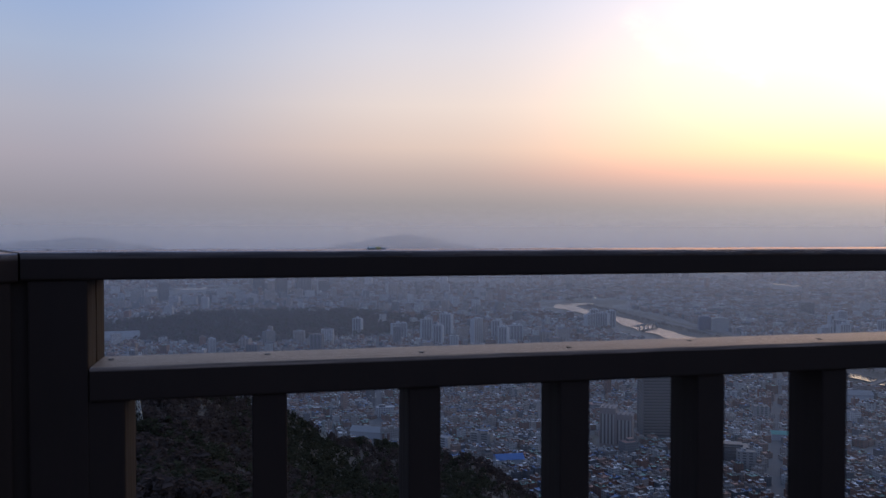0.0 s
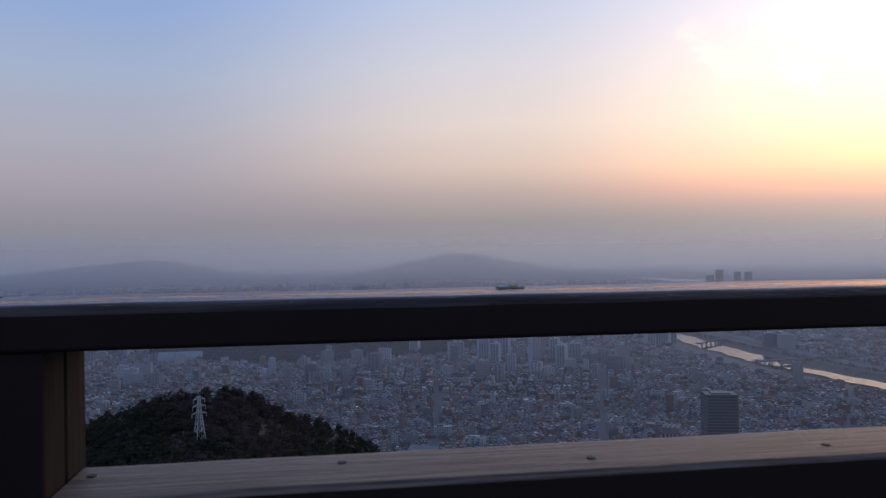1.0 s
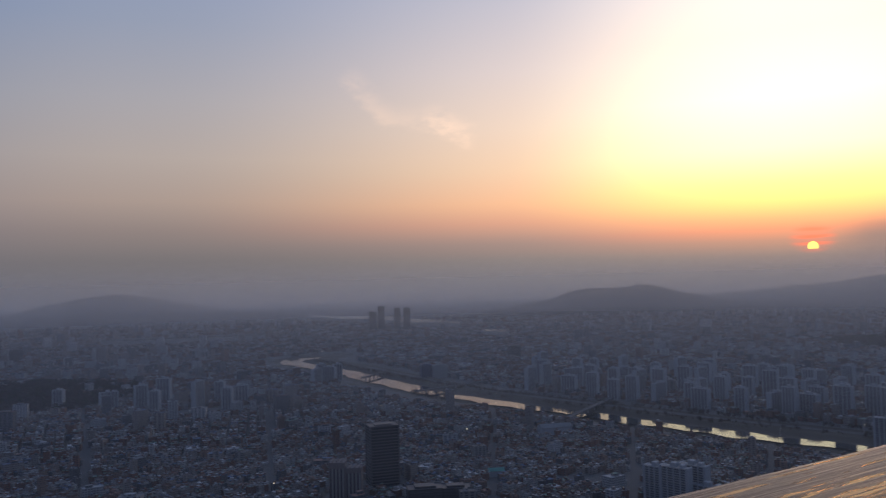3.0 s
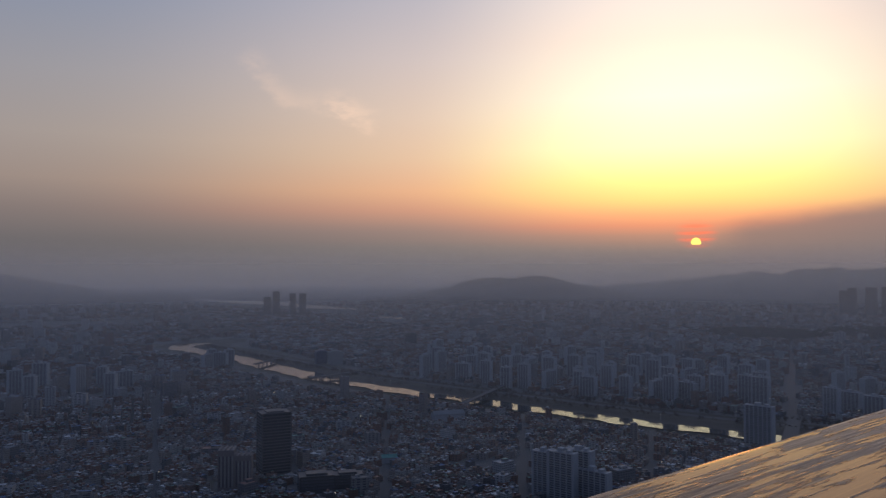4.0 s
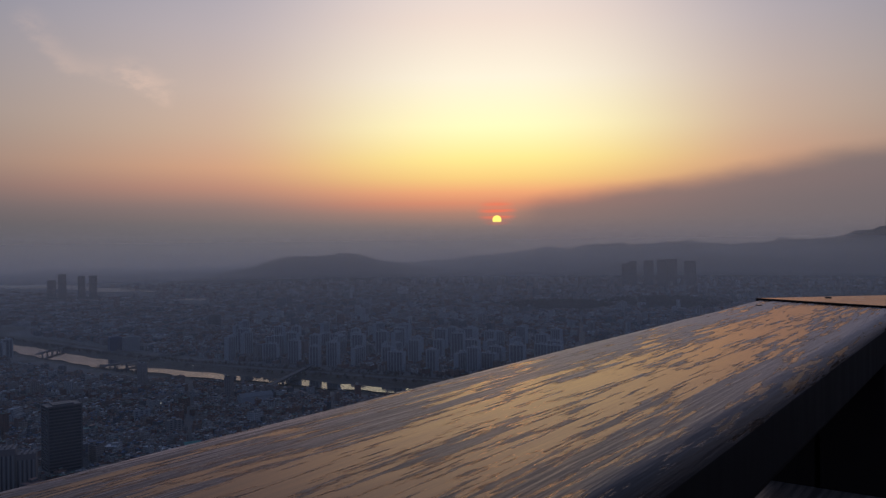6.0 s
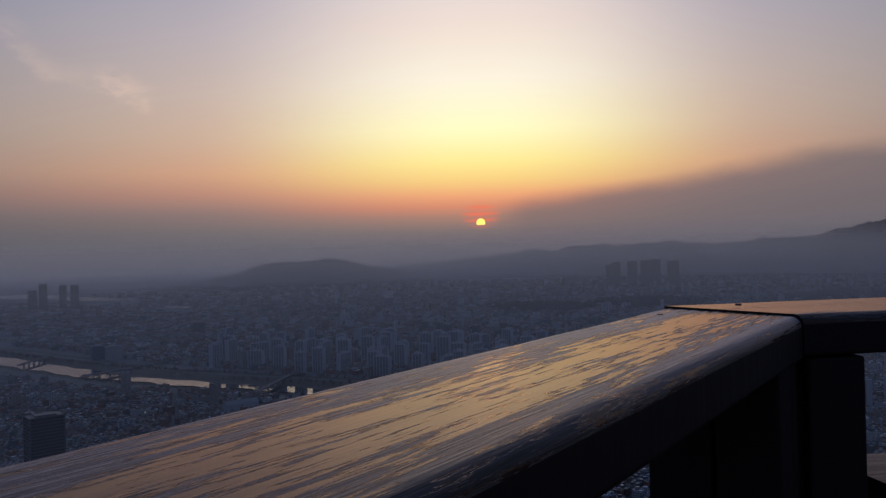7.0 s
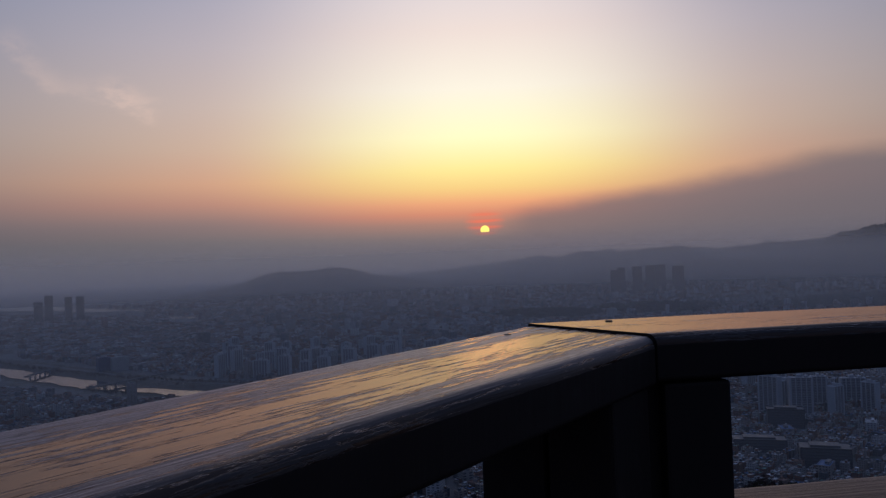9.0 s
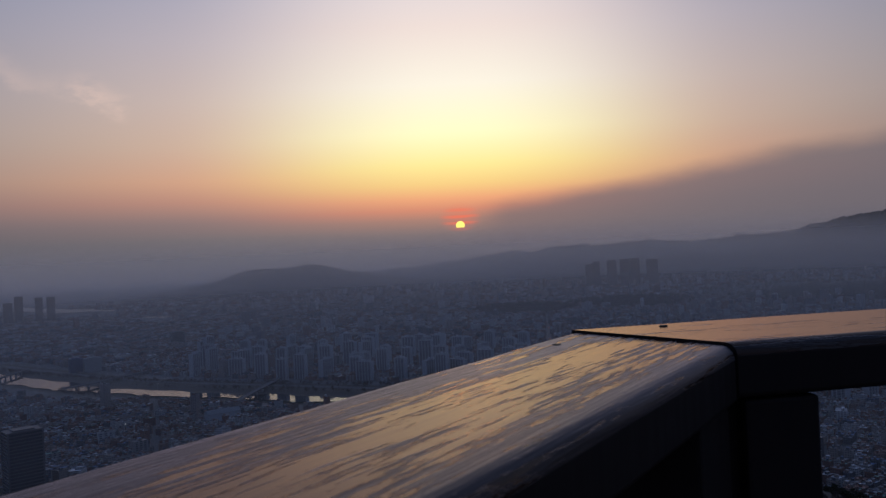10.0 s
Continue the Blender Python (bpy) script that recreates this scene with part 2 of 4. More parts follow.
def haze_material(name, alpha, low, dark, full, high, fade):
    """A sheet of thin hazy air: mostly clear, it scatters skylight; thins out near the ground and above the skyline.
    Painted-in shade turns it bluer and darker low down; painted-in glow, paler above."""
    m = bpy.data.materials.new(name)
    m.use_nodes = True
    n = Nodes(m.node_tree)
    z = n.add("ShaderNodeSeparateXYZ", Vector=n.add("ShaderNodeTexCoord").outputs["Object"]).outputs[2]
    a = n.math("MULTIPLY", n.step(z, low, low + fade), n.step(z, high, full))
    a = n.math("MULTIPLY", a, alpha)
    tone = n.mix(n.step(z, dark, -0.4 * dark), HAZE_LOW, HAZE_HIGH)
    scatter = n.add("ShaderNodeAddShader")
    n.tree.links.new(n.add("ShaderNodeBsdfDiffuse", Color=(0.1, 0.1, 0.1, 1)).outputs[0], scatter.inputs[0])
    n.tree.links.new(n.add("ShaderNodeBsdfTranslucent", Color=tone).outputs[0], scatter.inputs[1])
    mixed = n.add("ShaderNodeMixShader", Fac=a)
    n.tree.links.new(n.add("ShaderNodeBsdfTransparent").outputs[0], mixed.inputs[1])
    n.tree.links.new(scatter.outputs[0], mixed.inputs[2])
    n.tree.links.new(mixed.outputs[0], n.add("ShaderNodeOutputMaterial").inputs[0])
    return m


# haze colours: shade painted into the low one, warm skyline glow into the high
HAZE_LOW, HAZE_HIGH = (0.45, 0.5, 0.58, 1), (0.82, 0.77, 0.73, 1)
M_RAIL_TOP = rail_wood("worn_handrail_wood", 0.9, film=(0.036, 0.086, 0.95, 0.0))
M_RAIL_SIDE = rail_wood("varnished_handrail_wood", 0.9, film=(0.01, 0.18, -1.0, 0.14))
M_RAIL_LOW = rail_wood("weathered_rail_wood", 2.0, 3.6)
M_POST = stained_wood("dark_stained_wood")
M_DECK = rail_wood("deck_wood", 1.6, 2.0)
M_STEEL = plain("galvanised_steel", (0.42, 0.44, 0.42), 0.5, 0.6)
M_SCREW = plain("rusty_screw", (0.03, 0.022, 0.018), 0.5, 0.7)
M_PAPER = plain("grey_paper", (0.22, 0.25, 0.25), 0.6, 0, 0.3, 60)
M_YELLOW = plain("yellow_wrapper", (0.26, 0.23, 0.09), 0.6, 0, 0.3, 60)
M_BARK = plain("bark", (0.06, 0.05, 0.04), 0.9, 0, 0.4, 2)
M_GLASS = plain("dark_glass_facade", (0.02, 0.024, 0.03), 0.12, 0, 0.3, 0.05, 0)
M_FRAME = plain("grey_metal_panel", (0.045, 0.047, 0.053), 0.55, 0.0, 0.2, 0.05, 0)
M_BEIGE = plain("beige_stone", (0.15, 0.12, 0.11), 0.7, 0, 0.2, 0.2, 0)
M_WHITE = plain("white_render", (0.29, 0.3, 0.31), 0.75, 0, 0.15, 0.1, 0)
M_CONCRETE = plain("concrete", (0.24, 0.24, 0.235), 0.8, 0, 0.2, 0.1, 0)
M_DARKWALL = plain("dark_tower_wall", (0.06, 0.065, 0.075), 0.5, 0, 0.25, 0.1, 0)
M_ASPHALT = plain("asphalt", (0.055, 0.055, 0.058), 0.85, 0, 0.2, 0.05, 0)
M_BLUE = plain("blue_painted_steel", (0.05, 0.16, 0.4), 0.45, 0, 0.2, 0.2, 0)
M_NAVY = plain("navy_cladding", (0.035, 0.055, 0.11), 0.5, 0, 0.2, 0.2, 0)
M_GREEN = plain("green_painted_roof", (0.08, 0.32, 0.28), 0.55, 0, 0.2, 0.2, 0)
M_HOUSE_WALL = city_surface("house_wall", [(0.2, 0.1, 0.07), (0.25, 0.22, 0.2), (0.15, 0.08, 0.06), (0.36, 0.35, 0.33), (0.21, 0.14, 0.11), (0.1, 0.1, 0.105), (0.27, 0.22, 0.19)], 0.75, 0.75, 2.9, 3.1)
M_HOUSE_ROOF = city_surface("house_roof", [(0.17, 0.17, 0.175), (0.3, 0.31, 0.32), (0.08, 0.08, 0.083), (0.1, 0.2, 0.17), (0.5, 0.5, 0.5), (0.14, 0.14, 0.145), (0.22, 0.11, 0.08), (0.22, 0.22, 0.225), (0.07, 0.13, 0.24), (0.11, 0.11, 0.115)], 0.6)
M_BLOCK_WALL = city_surface("block_wall", [(0.32, 0.32, 0.32), (0.22, 0.21, 0.2), (0.4, 0.39, 0.38), (0.13, 0.13, 0.14), (0.28, 0.24, 0.21)], 0.6, 0.8, 3.2, 3.8)
M_FLAT_WALL = city_surface("apartment_wall", [(0.28, 0.28, 0.285), (0.24, 0.24, 0.25), (0.3, 0.29, 0.28)], 0.7)


def leaf_material(name, dark, light):
    """Thin foliage and twigs, which pass on half of the light that they scatter."""
    m = bpy.data.materials.new(name)
    m.use_nodes = True
    n = Nodes(m.node_tree)
    tone = n.mix(n.add("ShaderNodeNewGeometry").outputs["Random Per Island"], dark, light)
    both = n.add("ShaderNodeMixShader", Fac=0.5)
    n.tree.links.new(n.add("ShaderNodeBsdfDiffuse", Color=tone).outputs[0], both.inputs[1])
    n.tree.links.new(n.add("ShaderNodeBsdfTranslucent", Color=tone).outputs[0], both.inputs[2])
    n.tree.links.new(both.outputs[0], n.add("ShaderNodeOutputMaterial").inputs[0])
    return m


M_PINE = leaf_material("pine_needles", (0.046, 0.048, 0.03, 1), (0.06, 0.06, 0.04, 1))
M_BARE = leaf_material("bare_twigs_and_leaves", (0.07, 0.055, 0.05, 1), (0.085, 0.066, 0.06, 1))


def ground_build(n, b):
    co = n.add("ShaderNodeTexCoord").outputs["Object"]
    z = n.add("ShaderNodeSeparateXYZ", Vector=co).outputs[2]
    a, f = n.noise(co, 0.012, 5), n.noise(co, 0.11, 4)
    street = n.mix(f, (0.05, 0.05, 0.052, 1), (0.1, 0.098, 0.095, 1))
    soil = n.mix(f, (0.03, 0.03, 0.018, 1), (0.075, 0.062, 0.042, 1))
    n.put(n.mix(n.step(a, 0.55, 0.68), street, soil), b["Base Color"])
    n.put(0.9, b["Roughness"])


M_GROUND = material("street_and_soil", ground_build)
M_SLOPE = plain("leaf_litter_slope", (0.05, 0.043, 0.036), 0.95, 0, 0.4, 0.05, 0)
M_WOODED = plain("wooded_slope", (0.024, 0.023, 0.017), 0.95, 0, 0.5, 0.02, 0)
M_BANK = plain("dry_grass_bank", (0.042, 0.037, 0.028), 0.95, 0, 0.35, 0.02, 0)


def water_build(n, b):
    co = n.add("ShaderNodeTexCoord").outputs["Object"]
    n.put((0.02, 0.025, 0.025, 1), b["Base Color"]), n.put(0.06, b["Roughness"])
    n.put(n.add("ShaderNodeBump", Strength=0.12, Distance=0.3, Height=n.noise(co, 0.15, 3)).outputs[0], b["Normal"])


M_WATER = material("river_water", water_build)


# ---- mesh helpers ----
def mesh_object(name, bm, mat, parent=None, smooth=False):
    me = bpy.data.meshes.new(name)
    bmesh.ops.recalc_face_normals(bm, faces=bm.faces)
    bm.to_mesh(me)
    bm.free()
    for m in (mat if isinstance(mat, (list, tuple)) else [mat]):
        me.materials.append(m)
    if smooth:
        me.shade_smooth()
    ob = new(name, me)
    ob.parent = parent
    return ob


def part(name, bm, mat, parent, label=""):
    ob = mesh_object(name, bm, mat, parent)
    return tagged(ob, label) if label else ob


def thing(name, label, category, group="", m=None):
    ob = tagged(new(name), label, category, group)
    if m is not None:
        ob.matrix_basis = m
    return ob


def box(bm, x0, x1, y0, y1, z0, z1, bevel=0.0, m=None):
    made = bmesh.ops.create_cube(bm, size=1.0)["verts"]
    for v in made:
        v.co = Vector(((x0 + x1) / 2 + v.co.x * (x1 - x0), (y0 + y1) / 2 + v.co.y * (y1 - y0), (z0 + z1) / 2 + v.co.z * (z1 - z0)))
    if bevel:
        edges = list({e for v in made for e in v.link_edges})
        made = bmesh.ops.bevel(bm, geom=edges, offset=bevel, segments=2, affect="EDGES", profile=0.6)["verts"]
    if m is not None:
        bmesh.ops.transform(bm, matrix=m, verts=made)
    return bm


def boxed(*args, **kw):
    return box(bmesh.new(), *args, **kw)


def prism(outline, z0, z1, bevel=0.0):
    """A slab with that outline in plan."""
    bm = bmesh.new()
    low = [bm.verts.new((x, y, z0)) for x, y in outline]
    top = [bm.verts.new((x, y, z1)) for x, y in outline]
    bm.faces.new(top), bm.faces.new(low[::-1])
    k = len(outline)
    for i in range(k):
        bm.faces.new((low[i], low[(i + 1) % k], top[(i + 1) % k], top[i]))
    if bevel:
        bmesh.ops.bevel(bm, geom=list(bm.edges), offset=bevel, segments=3, affect="EDGES", profile=0.55)
    return bm


def strut(bm, a, b, r):
    """A thin square bar from a to b."""
    a, b = Vector(a), Vector(b)
    m = Matrix.Translation((a + b) / 2) @ (b - a).to_track_quat("Z", "Y").to_matrix().to_4x4()
    box(bm, -r, r, -r, r, -(b - a).length / 2, (b - a).length / 2, m=m)


# ---- the lie of the land ----
NEAR_R, FAR_SPAN = 2500.0, 2380.0


def shrink(big_r):
    """Distance over the plain, drawn together past 2.5 km so that the skyline stays within 4.9 km."""
    big_r = np.asarray(big_r, float)
    return np.where(big_r < NEAR_R, big_r, NEAR_R + FAR_SPAN * (1 - np.exp(-(np.maximum(big_r, NEAR_R) - NEAR_R) / FAR_SPAN)))


def stretch(r):
    r = np.asarray(r, float)
    far = np.clip((r - NEAR_R) / FAR_SPAN, 0, 0.99999)
    return np.where(r < NEAR_R, r, NEAR_R - FAR_SPAN * np.log(1 - far))


def plain_z(r):
    return -CITY_Z * r / stretch(np.maximum(r, 1.0))


def spot(az, big_r):
    """Place on the plain, and the scale of things there."""
    r = float(shrink(big_r))
    a = radians(az)
    return Vector((-math.sin(a) * r, math.cos(a) * r, float(plain_z(r)))), r / big_r


def place(az, big_r, turn=0.0, size=1.0):
    p, s = spot(az, big_r)
    return Matrix.Translation(p) @ pose(0, 0, 0, 0, 0, az + turn) @ Matrix.Scale(s * size, 4)


RIVER = [(-23.5, 3230), (-21.7, 3090), (-23.0, 2890), (-25.1, 2690), (-27.4, 2440), (-30.0, 2215), (-33.2, 2020), (-38.0, 1850), (-43.8, 1705), (-50.0, 1588), (-55.1, 1525), (-63.6, 1462), (-68.5, 1450)]
river_xy = np.array([spot(a, r)[0][:2] for a, r in RIVER])


def river_gap(x, y):
    """Distance to the stream's middle line, and the side: positive is the far bank."""
    best, side = np.full(np.shape(x), 1e9), np.zeros(np.shape(x))
    for (ax, ay), (bx, by) in zip(river_xy[:-1], river_xy[1:]):
        dx, dy = bx - ax, by - ay
        u = np.clip(((x - ax) * dx + (y - ay) * dy) / (dx * dx + dy * dy), 0, 1)
        d = np.hypot(x - ax - u * dx, y - ay - u * dy)
        s = np.sign((x - ax) * dy - (y - ay) * dx)
        side = np.where(d < best, -s, side)
        best = np.minimum(best, d)
    return best, side


# wooded spur below the deck: azimuth, elevation of its crest seen from the deck, distance of the crest
SPUR = [(-180, -40, 400), (-110, -32, 500), (-92, -22, 700), (-84, -16.6, 800), (-76, -15.6, 800), (-73.5, -18.5, 780), (-71, -24, 700), (-45, -30, 600), (-24, -23, 600), (-20, -19.2, 640), (-15.5, -16.4, 720), (-10, -15.5, 780), (-5, -14.8, 760),
        (-1, -12.7, 700), (2.3, -11.7, 640), (4.5, -10.4, 600), (7.0, -9.65, 590), (11.0, -9.9, 590), (15.6, -11.1, 600), (22, -12.6, 620), (40, -14, 640), (90, -30, 500), (180, -40, 400)]


def land_z(x, y):
    r = np.hypot(x, y)
    az = np.degrees(np.arctan2(-x, y))
    el = np.interp(az, [s[0] for s in SPUR], [s[1] for s in SPUR])
    rc = np.interp(az, [s[0] for s in SPUR], [s[2] for s in SPUR])
    t = np.tan(np.radians(el))
    near = t * r - 45 * np.sin(np.pi * np.clip(r / rc, 0, 1)) - 4.0
    far = t * rc - 4.0 - 0.5 * (r - rc) - 0.0006 * (r - rc) ** 2
    hill = np.where(r < rc, near, far)
    ground = plain_z(r)
    gap, side = river_gap(x, y)
    bed = np.where((r > 1300) & (r < 3100), np.clip((75 - gap) / 25, 0, 1) * 5.0, 0.0)
    return np.maximum(hill, ground - bed), hill > ground


def built_up(x, y):
    """True where houses may stand."""
    r = np.hypot(x, y)
    az = np.degrees(np.arctan2(-x, y))
    z, wooded = land_z(x, y)
    gap, side = river_gap(x, y)
    big = stretch(r)
    ok = ~wooded & (gap > np.where(side > 0, 185, np.where(r > 1800, 150, 104)))
    for a0, a1, r0, r1 in PARKS:
        mid, half = (r0 + r1) / 2, (r1 - r0) / 2
        rag = 1 + 0.4 * np.sin(x * 0.013 + 0.6) * np.sin(y * 0.011) + 0.25 * np.sin(x * 0.031) * np.sin(y * 0.037 + 1)
        ok &= (((az - (a0 + a1) / 2) / ((a1 - a0) / 2)) ** 2 + ((big - mid) / half) ** 2) > rag
    for a, w, r0, r1 in AVENUES:
        ok &= ~((np.abs(np.radians(az - a)) * r < w) & (big > r0) & (big < r1))
    for a0, a1, r0, r1, half in WATERS:
        mid = r0 + (r1 - r0) * np.clip((az - a0) / (a1 - a0), 0, 1)
        ok &= ~((az > a0) & (az < a1) & (big > mid * (0.9 - half)) & (big < mid * (1.02 + half)))
    return ok


PARKS = [(-10.5, 11, 2060, 2790), (-66, -59, 3350, 3900), (-74, -66, 3500, 4200), (-100, -75, 3600, 5200), (-47, -40, 1120, 1190), (-20, -14, 1880, 1990), (7, 13, 2120, 2280)]
AVENUES = [(-64.1, 16, 1480, 3400), (-46, 9, 900, 1560), (-36, 8, 900, 1800), (-8, 9, 1000, 2200), (-20, 8, 1000, 2700), (-55, 8, 900, 1460), (-78, 12, 1480, 3400)]
# far water: azimuths, distance at each, half width as a share of the distance
WATERS = [(-34.0, -22.5, 5450, 7500, 0.05), (1.8, 9.6, 4160, 3980, 0.022), (-37.6, -35.3, 4510, 4700, 0.02), (-20, -9, 4800, 4850, 0.012)]


# ---- the ground: one sheet to the skyline ----
def build_ground():
    rings = np.concatenate([np.linspace(0.5, 60, 8), np.linspace(80, 560, 26), np.linspace(575, 1380, 50), np.linspace(1392, 2400, 84), np.linspace(2425, 4850, 70)])
    angles = np.concatenate([np.arange(-112, 30, 0.5), np.arange(30, 248, 4.0)])
    A, R = np.meshgrid(np.radians(angles), rings)
    X, Y = -np.sin(A) * R, np.cos(A) * R
    Z, wooded = land_z(X, Y)
    wob = np.sin(X * 0.021 + 1.3) * np.cos(Y * 0.027) * 3 + np.sin(X * 0.06) * np.sin(Y * 0.05 + 2) * 1.5
    Z = np.where(wooded & (R > 100), Z + wob, Z) - np.where(R < 20, 3.0, 0)
    k = len(angles)
    verts = [(0.0, 0.0, float(Z[0].min()))] + list(zip(X.ravel().tolist(), Y.ravel().tolist(), Z.ravel().tolist()))
    faces, mats = [], []
    for j in range(k):
        faces.append((0, 1 + j, 1 + (j + 1) % k)), mats.append(1)
    gap, side = river_gap(X, Y)
    bank = (gap < np.where(side > 0, 150, 72)) & (R > 1300) & (R < 3200) & ~wooded
    for i in range(len(rings) - 1):
        for j in range(k):
            a, b = 1 + i * k + j, 1 + i * k + (j + 1) % k
            faces.append((a, b, b + k, a + k))
            mats.append(1 if wooded[i, j] else (2 if bank[i, j] else 0))
    me = bpy.data.meshes.new("ground")
    me.from_pydata(verts, [], faces)
    for m in (M_GROUND, M_SLOPE, M_BANK):
        me.materials.append(m)
    me.polygons.foreach_set("material_index", mats)
    me.update()
    return tagged(new("ground", me), "grey city plain with dry river banks below a dark wooded hill", "ground", kind="structure")


build_ground()


def strip(name, left, right, mat, label, category, thick=0.0):
    """A band between two lines of places, such as water or a road."""
    bm = bmesh.new()
    a, b = [bm.verts.new(p) for p in left], [bm.verts.new(p) for p in right]
    for i in range(len(a) - 1):
        bm.faces.new((a[i], a[i + 1], b[i + 1], b[i]))
    if thick:
        bmesh.ops.solidify(bm, geom=list(bm.faces), thickness=thick)
    return tagged(mesh_object(name, bm, mat), label, category, kind="structure")


def bend(points, steps=6):
    """Points along a smooth line through those given."""
    out = []
    p = [points[0]] + list(points) + [points[-1]]
    for i in range(1, len(p) - 2):
        for s in range(steps):
            t = s / steps
            out.append(0.5 * ((2 * p[i]) + (p[i + 1] - p[i - 1]) * t + (2 * p[i - 1] - 5 * p[i] + 4 * p[i + 1] - p[i + 2]) * t * t + (3 * p[i] - p[i - 1] - 3 * p[i + 1] + p[i + 2]) * t ** 3))
    return out + [p[-2]]


def river_line(offset, rise, span=(0, 99), steps=6):
    pts = [Vector((x, y)) for x, y in river_xy][span[0]:span[1]]
    line = bend(pts, steps)
    out = []
    end = line[-1] - line[-2]
    away = 1 if Vector((end.y, -end.x)).dot(line[-1]) > 0 else -1
    for i, q in enumerate(line):
        d = (line[min(i + 1, len(line) - 1)] - line[max(i - 1, 0)]).normalized()
        n = Vector((d.y, -d.x)) * away
        w = offset(i / (len(line) - 1)) if callable(offset) else offset
        e = q + n * w
        out.append(Vector((e.x, e.y, float(plain_z(e.length)) + rise)))
    return out


shore = lambda s, k: 25 + 11 * math.sin(s * 37 + k) * math.sin(s * 91 + 2 * k) + (20 if s < 0.45 else 4)
strip("river", river_line(lambda s: -shore(s, 0.4), -2.2, steps=14), river_line(lambda s: shore(s, 2.0) * 0.8, -2.2, steps=14), M_WATER, "narrow river with calm water mirroring the orange sky", "river")
strip("road", river_line(100, 1.2, (3, 99)), river_line(122, 1.2, (3, 99)), M_ASPHALT, "grey riverside expressway on the far bank", "road")
strip("road", river_line(134, 3.0, (3, 99)), river_line(142, 3.0, (3, 99)), M_ASPHALT, "narrow embankment road beside the river", "road")
for az0, az1, r0, r1, half in WATERS:
    inner, outer = [], []
    for i in range(25):
        a = az0 + (az1 - az0) * i / 24
        w = half * math.sin(math.pi * i / 24) ** 0.5
        mid = (r0 + (r1 - r0) * i / 24) * (1 + half * 0.35 * math.sin(i * 0.6))
        p, _ = spot(a, mid * (1 - w))
        q, _ = spot(a, mid * (1 + w))
        inner.append(p + Vector((0, 0, 1.0))), outer.append(q + Vector((0, 0, 1.0)))
    strip("water", inner, outer, M_WATER, "far reach of a wide river, pale with evening light", "river")
for az, w, r0, r1 in AVENUES:
    lft, rgt = [], []
    for i in range(17):
        p, s = spot(az, r0 + (r1 - r0) * i / 16)
        side = Vector((math.cos(radians(az)), math.sin(radians(az)), 0)) * w * 0.8 * s
        lft.append(p - side + Vector((0, 0, 0.6))), rgt.append(p + side + Vector((0, 0, 0.6)))
    strip("road", lft, rgt, M_ASPHALT, "straight asphalt avenue between city blocks", "road")


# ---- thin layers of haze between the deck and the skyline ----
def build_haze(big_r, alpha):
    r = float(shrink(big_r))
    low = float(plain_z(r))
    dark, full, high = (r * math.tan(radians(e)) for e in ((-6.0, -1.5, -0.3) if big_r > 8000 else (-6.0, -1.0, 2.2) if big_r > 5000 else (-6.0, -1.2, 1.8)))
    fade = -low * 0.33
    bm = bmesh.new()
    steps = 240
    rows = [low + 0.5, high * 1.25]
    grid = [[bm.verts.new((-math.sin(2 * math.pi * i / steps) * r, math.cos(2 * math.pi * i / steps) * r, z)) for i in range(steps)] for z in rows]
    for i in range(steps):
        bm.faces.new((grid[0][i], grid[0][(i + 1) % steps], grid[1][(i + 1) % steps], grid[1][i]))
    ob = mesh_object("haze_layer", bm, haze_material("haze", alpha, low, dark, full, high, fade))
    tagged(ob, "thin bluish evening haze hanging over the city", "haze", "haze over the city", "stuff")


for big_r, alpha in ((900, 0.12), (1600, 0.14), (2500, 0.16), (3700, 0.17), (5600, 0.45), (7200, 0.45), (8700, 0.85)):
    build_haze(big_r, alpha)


# ---- far hills ----
def build_ridge(crest, big_r, depth, label):
    """A range of hills: azimuth and elevation of its crest, with folded slopes."""
    r = float(shrink(big_r))
    bm = bmesh.new()
    az0, az1 = crest[0][0], crest[-1][0]
    cols = int(abs(az1 - az0) * 22) + 2
    rows = 9
    grid = []
    for i in range(cols):
        a = az0 + (az1 - az0) * i / (cols - 1)
        el = np.interp(-a, [-c[0] for c in crest], [c[1] for c in crest])
        top = r * math.tan(radians(float(el))) + 12 * noise.noise((a * 0.8, 1, 2)) + 7 * noise.noise((a * 2.2, 5, 2)) + 5 * noise.noise((a * 4.3, 8, 2)) + 3.5 * noise.noise((a * 9, 3, 2)) + 2 * noise.noise((a * 21, 6, 2))
        foot = float(plain_z(r)) - 6
        line = []
        for j in range(rows):
            u = j / (rows - 1) * 2 - 1
            h = math.cos(u * math.pi / 2) ** 1.3 if abs(u) < 1 else 0
            fold = 1 + 0.12 * noise.noise((a * 1.3, u * 2, 7)) * (1 - h)
            rr = r + u * depth
            z = foot + max(top - foot, 0) * h * fold
            line.append(bm.verts.new((-math.sin(radians(a)) * rr, math.cos(radians(a)) * rr, z)))
        grid.append(line)
    for i in range(cols - 1):
        for j in range(rows - 1):
            bm.faces.new((grid[i][j], grid[i + 1][j], grid[i + 1][j + 1], grid[i][j + 1]))
    ob = mesh_object("hill_range", bm, M_WOODED, smooth=True)
    tagged(ob, label, "hills")


